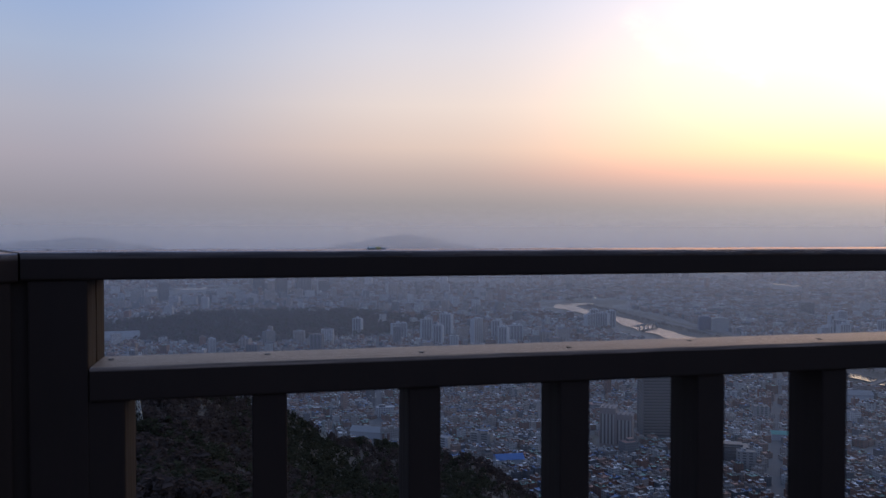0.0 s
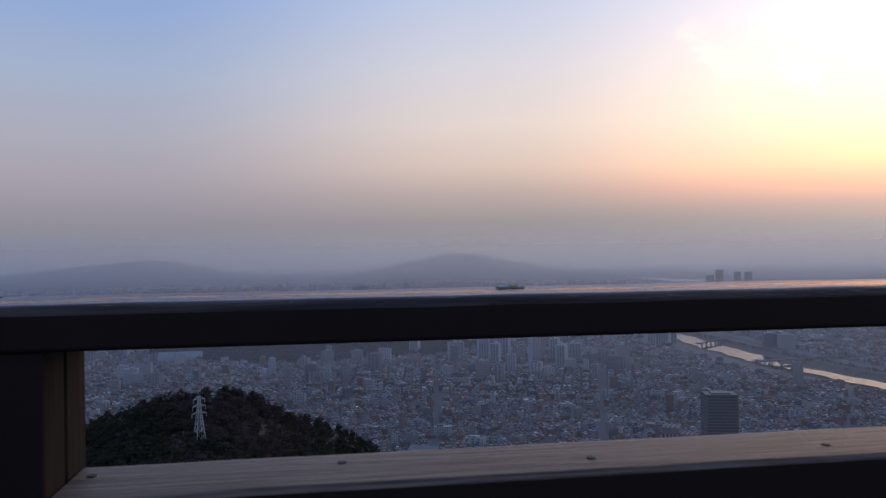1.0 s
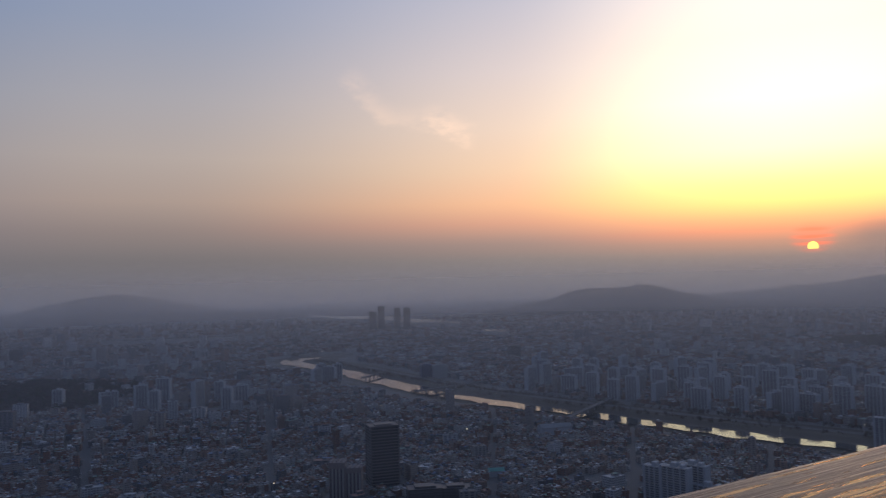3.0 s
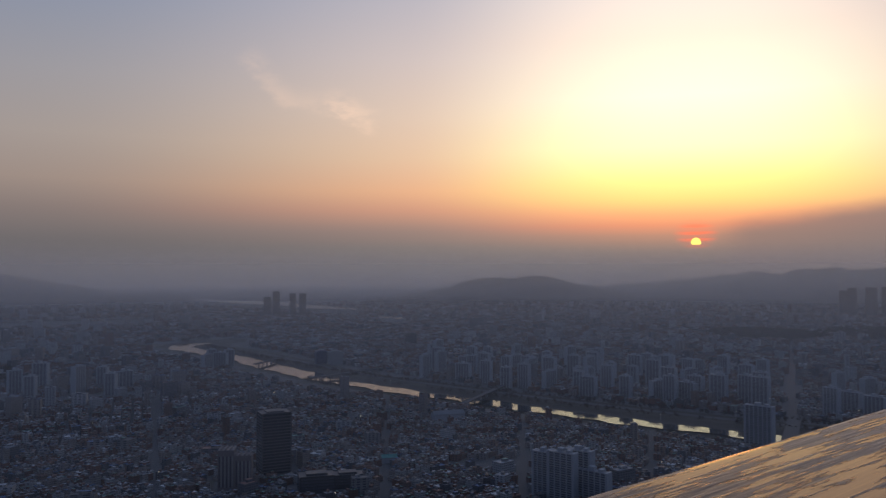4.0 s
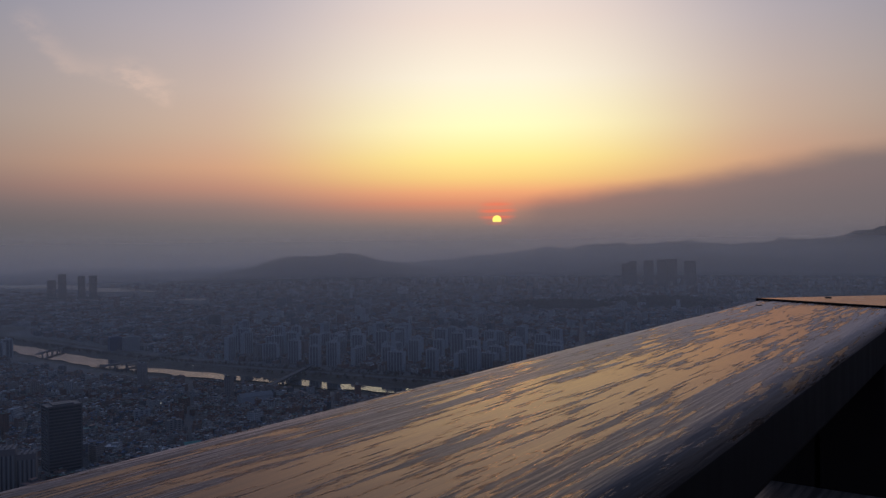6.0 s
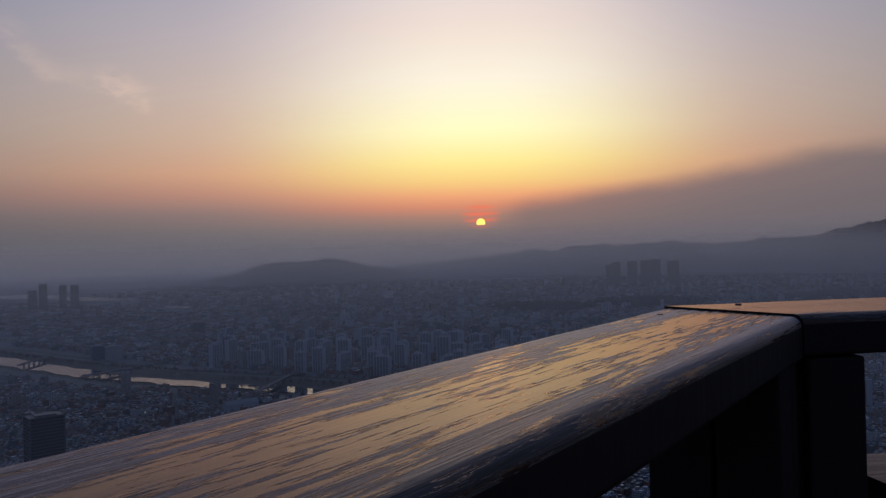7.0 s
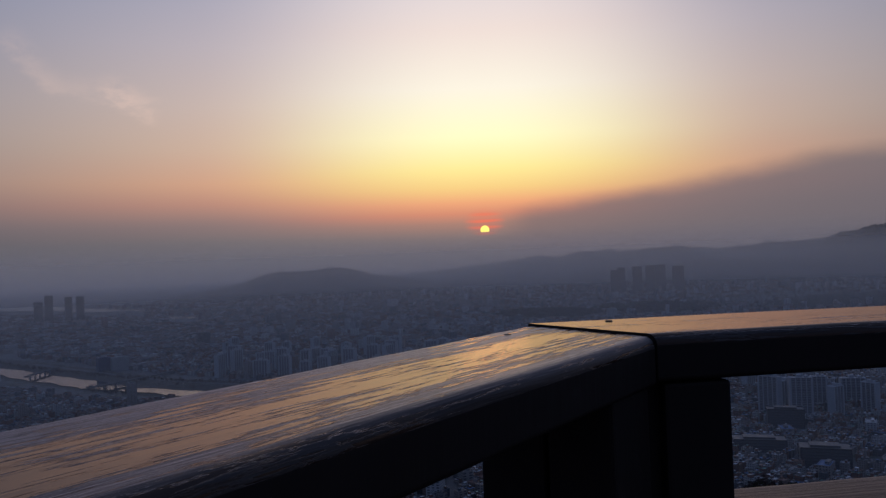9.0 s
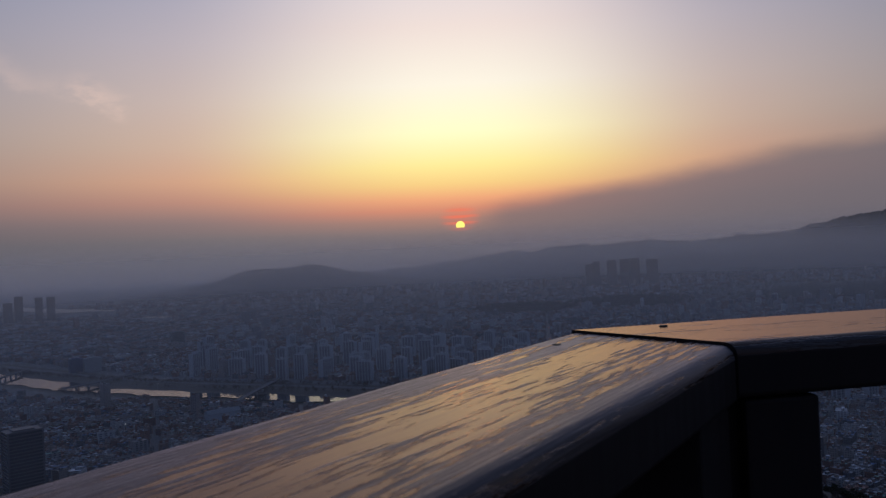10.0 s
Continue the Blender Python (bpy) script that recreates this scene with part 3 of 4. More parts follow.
build_ridge([(34, -2.6), (27, -1.9), (21, -1.35), (17, -0.9), (12, -0.45), (9.5, -0.8), (7, -1.35), (3, -1.9), (0, -2.4)], 8050, 45, "low wooded hills fading into blue haze")
build_ridge([(2, -2.4), (-1, -1.9), (-2.7, -1.6), (-6, -0.9), (-8, -0.5), (-10, -0.3), (-12, -0.55), (-14, -1.0), (-17.5, -1.6), (-22, -2.0)], 8050, 45, "broad pale mountain dissolving in haze")
build_ridge([(-34, -2.5), (-36, -2.2), (-38, -1.85), (-40.5, -1.4), (-42.5, -0.78), (-43.3, -0.68), (-44.6, -0.8), (-46, -0.62), (-47, -0.52), (-48.2, -0.65), (-49.5, -1.1), (-51, -1.4), (-54, -1.9), (-57, -2.4)], 6400, 45, "dark wooded hill crowned by a transmission mast")
build_ridge([(-50, -1.4), (-55, -1.0), (-58, -0.75), (-60, -0.5), (-61.8, -0.25), (-63.5, -0.4), (-65.4, 0.0), (-68, -0.15), (-71, 0.1), (-73, -0.1), (-76, -0.15), (-77.6, 0.2), (-79, 0.1), (-80.8, 0.2), (-82.4, 0.6), (-84, 0.98), (-86.4, 1.28), (-90, 1.35), (-100, 1.1), (-112, 0.5)], 8050, 45, "long bluish mountain ridge on the skyline")
build_ridge([(-62, -2.2), (-66, -1.5), (-70, -1.2), (-74, -0.95), (-78, -1.05), (-81, -0.75), (-85, -0.5), (-92, -0.4), (-104, -0.9)], 6600, 50, "nearer wooded fold of the mountain ridge in haze")
build_ridge([(-59.2, -5.0), (-60.5, -4.6), (-62.6, -4.4), (-64.2, -4.65), (-65.4, -5.0)], 3580, 60, "small dark wooded hill among apartment blocks")
build_ridge([(-64.9, -4.8), (-66.4, -4.3), (-68.3, -4.1), (-70, -4.3), (-72, -4.6)], 3850, 60, "low dark wooded hill within the city")
build_ridge([(-74, -4.6), (-76, -4.2), (-78, -3.75), (-81, -3.4), (-85, -3.2), (-90, -3.0), (-102, -3.4)], 3900, 90, "long dark wooded hill beyond the apartments")


# ---- the deck and its railing ----
SIDE = 1.898                         # length of a side of the deck, corner to corner
CORNER_L, CORNER_R = -0.525, 1.373   # corners on the front edge of the middle handrail
RW, RT = 0.14, 0.038
TURN = 47.0
MITRE = RW * math.tan(radians(TURN / 2)) * 1.12


def plank_mesh(x0f, x1f, x0b, x1b, y0, y1, z0, z1, front_r, back_r):
    """A plank along x with mitred ends: rounded along its upper edges, the front one more; its worn top takes the second material."""
    prof = [(y0, z0 + 0.002), (y0 + 0.002, z0), (y1 - 0.002, z0), (y1, z0 + 0.002)]   # underside, then round over the top
    prof += [(y1, z1 - back_r - 0.004)]
    prof += [(y1 - back_r + back_r * math.cos(radians(t)), z1 - back_r + back_r * math.sin(radians(t))) for t in (0, 45, 90)]
    prof += [(y1 - back_r - 0.003, z1), (y0 + front_r + 0.003, z1)]
    prof += [(y0 + front_r - front_r * math.sin(radians(t)), z1 - front_r + front_r * math.cos(radians(t))) for t in (0, 18, 36, 54, 72, 90)]
    prof += [(y0, z1 - front_r - 0.002), (y0, z0 + 0.004)]
    bm = bmesh.new()
    steps = 24
    rows = []
    for i in range(steps + 1):
        row = []
        for y, z in prof:
            u = (y - y0) / (y1 - y0)
            lo, hi = x0f + (x0b - x0f) * u, x1f + (x1b - x1f) * u
            x = lo + (hi - lo) * i / steps
            wear = 0.0007 * noise.noise((x * 14, y * 30, z * 30)) if z > z1 - 0.02 else 0
            row.append(bm.verts.new((x, y, z + wear)))
        rows.append(row)
    k = len(prof)
    for i in range(steps):
        for j in range(k):
            f = bm.faces.new((rows[i][j], rows[i][(j + 1) % k], rows[i + 1][(j + 1) % k], rows[i + 1][j]))
            f.smooth = True
            f.material_index = 1 if 5 <= j <= 14 else 0
    for end in (rows[0], rows[-1][::-1]):          # sawn ends, with edges of their own
        bm.faces.new([bm.verts.new(v.co) for v in end])
    return bm


def railing(m, group, lift, top):
    """One side of the railing in its own frame: x along it from corner to corner, y outwards, z from the deck."""
    z = RAIL_Z
    rail = thing("handrail", "dark brown varnished wooden handrail plank, worn and glossy on top", "handrail", group, m)
    part("plank", plank_mesh(0.0016, SIDE - 0.0016, -MITRE + 0.0016, SIDE + MITRE - 0.0016, 0, RW, z - RT + lift, z + lift, 0.009, 0.0012), (M_POST, top), rail)
    for x, y in ((0.006, 0.12), (SIDE - 0.02, 0.122)):
        bm = bmesh.new()
        bmesh.ops.create_cone(bm, cap_ends=True, segments=14, radius1=0.0036, radius2=0.0032, depth=0.0012, matrix=Matrix.Translation((x, y, z + lift + 0.0003)))
        box(bm, x - 0.0025, x + 0.0025, y - 0.0004, y + 0.0004, z + lift + 0.0006, z + lift + 0.0011)
        part("screw", bm, M_SCREW, rail, "dark sunken screw head")
    low = thing("lower_rail", "weathered wooden lower rail, pale and bare on top", "rail", group, m)
    part("plank", plank_mesh(0.085, SIDE - 0.08, 0.085, SIDE - 0.08, 0.001, 0.102, z - 0.204, z - 0.157, 0.005, 0.0015), (M_POST, M_RAIL_LOW), low)
    for x in (0.10, 0.32, 0.55, 0.79, 1.02, 1.25, 1.48, 1.71):
        bm = bmesh.new()
        bmesh.ops.create_cone(bm, cap_ends=True, segments=12, radius1=0.0048, radius2=0.004, depth=0.0016, matrix=Matrix.Translation((x, 0.07 - 0.03 * (int(x * 100) % 2), z - 0.157 + 0.0004)))
        part("screw", bm, M_SCREW, low, "dark screw head")
    bottom = thing("bottom_rail", "dark stained wooden bottom rail above the deck", "rail", group, m)
    part("plank", boxed(0.084, SIDE - 0.084, 0.006, 0.096, 0.10, 0.147, 0.004), M_POST, bottom)
    first = None
    for x in (0.08, 0.298, 0.524, 0.763, 0.999, 1.231, 1.465, 1.70):
        at = m @ Matrix.Translation((x, 0, 0))
        if first is None:
            first = tagged(mesh_object("baluster", boxed(0, 0.049, 0.006, 0.096, 0.147, z - 0.204, 0.003), M_POST), "square dark brown wooden baluster below the lower rail", "baluster", group)
            first.matrix_basis = at
        else:
            copy_thing(first, at)


def corner_post(m, before, after):
    """Four upright boards, two along each side that meets there."""
    post = thing("corner_post", "dark brown corner post of paired timber boards", "post", "posts of the railing", m)
    for y0, y1 in ((0.004, 0.057), (0.061, 0.116)):
        part("board", boxed(-before, -0.008, y0, y1, -0.02, RAIL_Z - RT, 0.003), M_POST, post)
        part("board", boxed(0.008, after, y0, y1, -0.02, RAIL_Z - RT, 0.003, m=pose(0, 0, 0, 0, 0, -TURN)), M_POST, post)
    part("core", boxed(-0.024, 0.024, 0.012, 0.108, -0.02, RAIL_Z - RT, 0.002, m=pose(0, 0, 0, 0, 0, -TURN / 2)), M_POST, post)


mid_side = pose(CORNER_L, 0, 0)
right_side = pose(CORNER_R, 0, 0, 0, 0, -TURN)
left_side = pose(CORNER_L, 0, 0, 0, 0, TURN) @ Matrix.Translation((-SIDE, 0, 0))
for m, lift, top in ((mid_side, 0.0, M_RAIL_TOP), (right_side, 0.0025, M_RAIL_SIDE), (left_side, -0.002, M_RAIL_TOP)):
    railing(m, "railing of the deck", lift, top)
corner_post(pose(CORNER_R, 0, 0), 0.078, 0.064)
corner_post(pose(CORNER_L, 0, 0, 0, 0, TURN), 0.13, 0.083)


def build_deck():
    deck = tagged(new("deck_floor"), "weathered wooden plank floor of the lookout deck", "floor", kind="structure")
    for i in range(34):
        y1 = 0.115 - i * 0.145
        half = 3.2 if y1 > -3.4 else 2.4
        if y1 > -1.4:
            half = 0.949 + 0.09 + (0.115 - y1) / math.tan(radians(TURN)) * 0.98
            half = min(half, 2.35)
        else:
            half = 2.35
        part("plank", boxed(0.424 - half, 0.424 + half, y1 - 0.14, y1, -0.035, 0.0, 0.003), M_DECK, deck)
    for x in (-1.2, 0.42, 2.0):
        part("joist", boxed(x - 0.05, x + 0.05, -4.7, 0.05, -0.2, -0.035), M_POST, deck)
        for y in (-4.2, -2.2, -0.2):
            part("pile", boxed(x - 0.06, x + 0.06, y - 0.06, y + 0.06, -7.0, -0.2), M_POST, deck)


build_deck()


def build_litter(x, y):
    """A scrap of wrapper left on the handrail."""
    scrap = thing("wrapper", "crumpled grey and yellow scrap of wrapper on the handrail", "litter", m=pose(x, y, RAIL_Z, 0, 0, 18) @ Matrix.Scale(0.62, 4))
    for name, x0, w, d, h, mat in (("paper", -0.016, 0.022, 0.011, 0.005, M_PAPER), ("foil", 0.006, 0.013, 0.01, 0.0065, M_YELLOW), ("label", 0.02, 0.014, 0.009, 0.004, M_WHITE)):
        bm = boxed(x0, x0 + w, -d / 2, d / 2, 0.0, h, 0.0015)
        bmesh.ops.subdivide_edges(bm, edges=list(bm.edges), cuts=1)
        for v in bm.verts:
            if v.co.z > 0.001:
                v.co += Vector(noise.noise_vector(v.co * 260)) * 0.0018
        part(name, bm, mat, scrap)


build_litter(-0.042, 0.093)


# ---- the low houses of the city, past counting ----
def boxes_mesh(name, cx, cy, cz, w, d, h, turn, mats, cap, label, category):
    """Many upright blocks in one mesh, each with a rim round a sunk roof and a stair head."""
    n = len(cx)
    ca, sa = np.cos(turn), np.sin(turn)
    rim = np.minimum(0.06 * np.minimum(w, d), 0.5)
    sink = np.minimum(0.9, h * 0.08)
    unit = np.array([(-.5, -.5), (.5, -.5), (.5, .5), (-.5, .5)])
    def ring(sx, sy, z, ox=0, oy=0):
        u, v = unit[:, 0][None] * sx[:, None] + np.reshape(ox, (-1, 1)), unit[:, 1][None] * sy[:, None] + np.reshape(oy, (-1, 1))
        return np.stack([cx[:, None] + u * ca[:, None] - v * sa[:, None], cy[:, None] + u * sa[:, None] + v * ca[:, None], np.repeat(z[:, None], 4, 1)], -1)
    iw, idp = w - 2 * rim, d - 2 * rim
    rings = [ring(w, d, cz - 3), ring(w, d, cz + h), ring(iw, idp, cz + h), ring(iw, idp, cz + h - sink)]
    pw, pd, ph = w * cap[0], d * cap[1], np.minimum(2.6, h * 0.3)
    ox, oy = cap[2] * w, cap[3] * d
    rings += [ring(pw, pd, cz + h - sink, ox, oy), ring(pw, pd, cz + h + ph, ox, oy)]
    verts = np.stack(rings, 1).reshape(-1, 3)
    tpl, mat = [], []
    def side(a, b, m):
        for i in range(4):
            tpl.append((a * 4 + i, a * 4 + (i + 1) % 4, b * 4 + (i + 1) % 4, b * 4 + i)), mat.append(m)
    side(0, 1, 0), side(1, 2, 1), side(2, 3, 0), side(4, 5, 0)
    tpl.append((12, 13, 14, 15)), mat.append(1)
    tpl.append((20, 21, 22, 23)), mat.append(1)
    tpl = np.array(tpl)
    faces = (np.arange(n)[:, None, None] * 24 + tpl[None]).reshape(-1, 4)
    me = bpy.data.meshes.new(name)
    me.from_pydata(verts.tolist(), [], faces.tolist())
    for m in mats:
        me.materials.append(m)
    me.polygons.foreach_set("material_index", np.tile(mat, n).astype(np.int32))
    me.update()
    return tagged(new(name, me), label, category, kind="stuff")


RNG = np.random.default_rng(7)
LANDMARKS = []                       # azimuth, distance, radius kept free of small houses


def free_of_landmarks(x, y):
    ok = np.ones(len(x), bool)
    for az, big, rad in LANDMARKS:
        p, s = spot(az, big)
        ok &= np.hypot(x - p.x, y - p.y) > rad * s
    return ok


def plots(r0, r1, pitch, street):
    """Plots in districts, each with a street grid of its own; a street runs after every second row."""
    seeds = []
    for rr in np.arange(r0, r1 + 200, 260):
        for a in np.arange(-112, 32, 260 / rr * 57.3):
            seeds.append((-math.sin(radians(a)) * rr + RNG.normal(0, 50), math.cos(radians(a)) * rr + RNG.normal(0, 50), RNG.uniform(-0.5, 0.5)))
    S = np.array(seeds)
    out = []
    for sx_, sy_, th in S:
        half = 230
        g = np.arange(-half, half, pitch)
        k = np.arange(len(g))
        gx = g + (k // 2) * street * 0.5 - len(g) * street * 0.12
        gy = g + (k // 2) * street - len(g) * street * 0.25
        U, V = np.meshgrid(gx, gy)
        x = sx_ + U * math.cos(th) - V * math.sin(th)
        y = sy_ + U * math.sin(th) + V * math.cos(th)
        x, y = x.ravel(), y.ravel()
        d = np.hypot(x[:, None] - S[None, :, 0], y[:, None] - S[None, :, 1]).argmin(1)
        mine = (S[d, 0] == sx_) & (S[d, 1] == sy_)
        r = np.hypot(x, y)
        az = np.degrees(np.arctan2(-x, y))
        keep = mine & (r >= r0) & (r < r1) & (az > -106) & (az < 27)
        out.append(np.stack([x[keep], y[keep], np.full(keep.sum(), th)], 1))
    p = np.concatenate(out)
    return p[built_up(p[:, 0], p[:, 1]) & free_of_landmarks(p[:, 0], p[:, 1])]


def build_houses(r0, r1, pitch, street, size, height, label):
    p = plots(r0, r1, pitch, street)
    p = p[RNG.random(len(p)) > 0.06]
    n = len(p)
    w, d = pitch * RNG.uniform(0.62, 0.95, n) * size, pitch * RNG.uniform(0.62, 0.95, n) * size
    h = height * RNG.choice([0.6, 0.85, 1.0, 1.15, 1.5], n, p=[0.12, 0.28, 0.33, 0.2, 0.07]) * RNG.uniform(0.9, 1.1, n)
    tall = RNG.random(n) < 0.012
    h = np.where(tall, h * RNG.uniform(1.6, 3.2, n), h)
    r = np.hypot(p[:, 0], p[:, 1])
    s = r / stretch(r)
    cap = (RNG.uniform(0.2, 0.5, n), RNG.uniform(0.2, 0.45, n), RNG.uniform(-0.2, 0.2, n), RNG.uniform(-0.2, 0.2, n))
    return boxes_mesh("houses", p[:, 0], p[:, 1], land_z(p[:, 0], p[:, 1])[0], w, d, h * s, p[:, 2] + RNG.normal(0, 0.05, n), (M_HOUSE_WALL, M_HOUSE_ROOF), cap, label, "houses")


def build_blocks(count, r0, r1, low, high, label, az0=-104, az1=25, wide=(14, 32)):
    a = RNG.uniform(az0, az1, count)
    big = np.sqrt(RNG.uniform(r0 ** 2, r1 ** 2, count))
    r = shrink(big)
    x, y = -np.sin(np.radians(a)) * r, np.cos(np.radians(a)) * r
    gap, side = river_gap(x, y)
    keep = built_up(x, y) & free_of_landmarks(x, y) & ((side > 0) | (gap > 330) | (a < -62))
    x, y, r, big = x[keep], y[keep], r[keep], big[keep]
    n = len(x)
    s = r / big
    cap = (RNG.uniform(0.25, 0.5, n), RNG.uniform(0.25, 0.5, n), RNG.uniform(-0.2, 0.2, n), RNG.uniform(-0.2, 0.2, n))
    return boxes_mesh("city_blocks", x, y, land_z(x, y)[0], RNG.uniform(*wide, n) * s, RNG.uniform(11, 20, n) * s, RNG.uniform(low, high, n) * s,
                      RNG.uniform(-0.6, 0.6, n), (M_BLOCK_WALL, M_HOUSE_ROOF), cap, label, "buildings")


# ---- single buildings ----
def office_tower(name, m, w, d, storeys, storey, wall, band, label, group="", roof_h=4.0):
    """Glass core with a slab edge at every storey, corner piers and a plant room."""
    b = thing(name, label, "building", group, m)
    h = storeys * storey
    part("core", boxed(-w / 2 + 0.5, w / 2 - 0.5, -d / 2 + 0.5, d / 2 - 0.5, -4, h), wall, b)
    slab = boxed(-w / 2, w / 2, -d / 2, d / 2, 0, storey * 0.32)
    first = part("floor_band", slab, band, b)
    for i in range(1, storeys + 1):
        o = first.copy()
        scene.collection.objects.link(o)
        o.location.z = i * storey
    for sx_ in (-1, 1):
        for sy_ in (-1, 1):
            x, y = sx_ * (w / 2 - 0.6), sy_ * (d / 2 - 0.6)
            part("pier", boxed(x - 0.9, x + 0.9, y - 0.9, y + 0.9, -4, h + 1.5), band, b)
    part("plant_room", boxed(-w * 0.3, w * 0.3, -d * 0.3, d * 0.3, h, h + roof_h), band, b)
    part("parapet", boxed(-w / 2, w / 2, d / 2 - 0.5, d / 2, h, h + 2.4), band, b)
    part("parapet", boxed(-w / 2, w / 2, -d / 2, -d / 2 + 0.5, h, h + 2.0), band, b)
    return b


def flats(name, w, d, storeys, label, group, wall=None):
    """A slab of flats: white piers between glazed balcony bays, floor edges, lift head."""
    wall = wall or M_WHITE
    b = thing(name, label, "apartment building", group)
    h = storeys * 2.85
    part("core", boxed(-w / 2 + 1, w / 2 - 1, -d / 2 + 1.1, d / 2 - 1.1, -4, h), M_DARKWALL, b)
    bays = max(3, int(w / 7))
    for i in range(bays + 1):
        x = -w / 2 + w * i / bays
        part("pier", boxed(x - (1.5 if i in (0, bays) else 0.7), x + (1.5 if i in (0, bays) else 0.7), -d / 2, d / 2, -4, h + 1.2), wall, b)
    bm = bmesh.new()
    for k in range(storeys + 1):
        box(bm, -w / 2, w / 2, -d / 2 + 0.25, d / 2 - 0.25, k * 2.85 - 0.6, k * 2.85 + 0.55)
    tagged(part("floor_grid", bm, M_FLAT_WALL, b), kind="stuff")
    part("lift_head", boxed(-w * 0.16, w * 0.05, -d * 0.3, d * 0.3, h, h + 5.5), wall, b)
    part("lift_head", boxed(w * 0.2, w * 0.36, -d * 0.3, d * 0.3, h, h + 4), wall, b)
    return b


office_tower("glass_tower", place(-28.0, 1150, 14), 42, 34, 20, 4.25, M_GLASS, M_FRAME, "dark glass office tower standing over low houses", roof_h=3)
LANDMARKS.append((-28.0, 1150, 42))


def beige_block():
    b = thing("twin_block", "beige stone office block with tall white window strips", "building", "", place(-25.4, 1075, -8))
    part("tower", boxed(-22, -1, -11, 11, -4, 53), M_BEIGE, b)
    part("tower", boxed(-1, 21, -9, 9, -4, 45), M_BEIGE, b)
    for x0, x1, front, top in ((-21, -2, -11, 45), (0.5, 20, -9, 38)):
        for i in range(8):
            x = x0 + (x1 - x0) * (i + 0.5) / 8
            part("window_strip", boxed(x - 0.55, x + 0.55, front - 0.25, front, 5, top), M_CONCRETE if i % 2 else M_GLASS, b)
    for x in (-18, -12, -6, 0, 6, 12, 18):
        part("roof_beam", boxed(x - 0.8, x + 0.8, -9, 9, 53 if x < -1 else 45, 55 if x < -1 else 47), M_BEIGE, b)
    LANDMARKS.append((-25.4, 1075, 38))


beige_block()
for az, big, w, d, n_, lab in ((-33.2, 1060, 40, 26, 4, "low dark office block with a flat roof"), (-31.0, 1045, 46, 30, 5, "grey flat-roofed office block beside the glass tower"),
                              (-76.5, 1190, 70, 30, 4, "long low office block among houses"), (-80.5, 1130, 60, 34, 6, "broad mid-rise block above low houses"), (-78.2, 1350, 54, 24, 7, "broad mid-rise block above low houses")):
    office_tower("office_block", place(az, big, 6), w, d, n_, 4.0, M_DARKWALL, M_FRAME, lab)
    LANDMARKS.append((az, big, 40))
for az, big, w, n_, wall, lab in ((-31.3, 2420, 34, 9, M_NAVY, "office block with dark blue cladding beyond the river"), (-32.3, 2400, 44, 9, M_CONCRETE, "pale grey office block beyond the river")):
    office_tower("office_block", place(az, big, 12), w, 24, n_, 4.0, wall, wall, lab)
    LANDMARKS.append((az, big, 40))
office_tower("office_block", place(-37.75, 2900, 10), 44, 30, 12, 4.1, M_GLASS, M_DARKWALL, "dark office block beyond the river")
for az, big, w, n_ in ((-2.6, 3500, 62, 36), (-1.0, 3600, 48, 30), (0.6, 3700, 50, 24), (-4.0, 3650, 50, 15), (7.0, 3300, 40, 22)):
    office_tower("far_tower", place(az, big, 8), w, w * 0.8, n_, 3.6, M_DARKWALL, M_FRAME, "dark high-rise tower standing in the haze", "far high-rises")
for az, w, h in ((-27.5, 44, 118), (-28.12, 42, 148), (-29.28, 38, 136), (-29.98, 42, 136)):
    office_tower("riverside_tower", place(az, 4800, 0), w, w * 0.7, int(h / 4), 4.0, M_GLASS, M_FRAME, "slim dark riverside tower in the haze", "riverside towers")
for az, w, h in ((-67.25, 46, 150), (-67.75, 50, 164), (-68.85, 60, 170), (-69.75, 58, 172), (-70.45, 62, 176), (-71.65, 72, 166)):
    office_tower("unfinished_tower", place(az, 5300, 4), w, w * 0.6, int(h / 4), 4.0, M_DARKWALL, M_FRAME, "dark high-rise block under construction in the haze", "high-rise cluster")

first_flats = flats("apartment_tower", 44, 15, 21, "white apartment tower with stacked balconies", "riverside flats")
first_flats.matrix_basis = place(-62.1, 1415, -20)
LANDMARKS.append((-62.1, 1415, 34))
RNG2 = random.Random(5)
slabs = [flats("apartment_block", w, 13, n_, "pale apartment slab with stacked balconies and white piers", "riverside flats") for w, n_ in ((28, 20), (34, 22), (24, 17), (40, 15))]
used = [False] * 4


def set_flats(az, big, turn, kind=None):
    k = RNG2.randrange(4) if kind is None else kind
    m = place(az, big, turn)
    if not used[k]:
        slabs[k].matrix_basis, used[k] = m, True
    else:
        c = copy_thing(slabs[k], Matrix.Identity(4))
        c.matrix_basis = m
    LANDMARKS.append((az, big, 24))


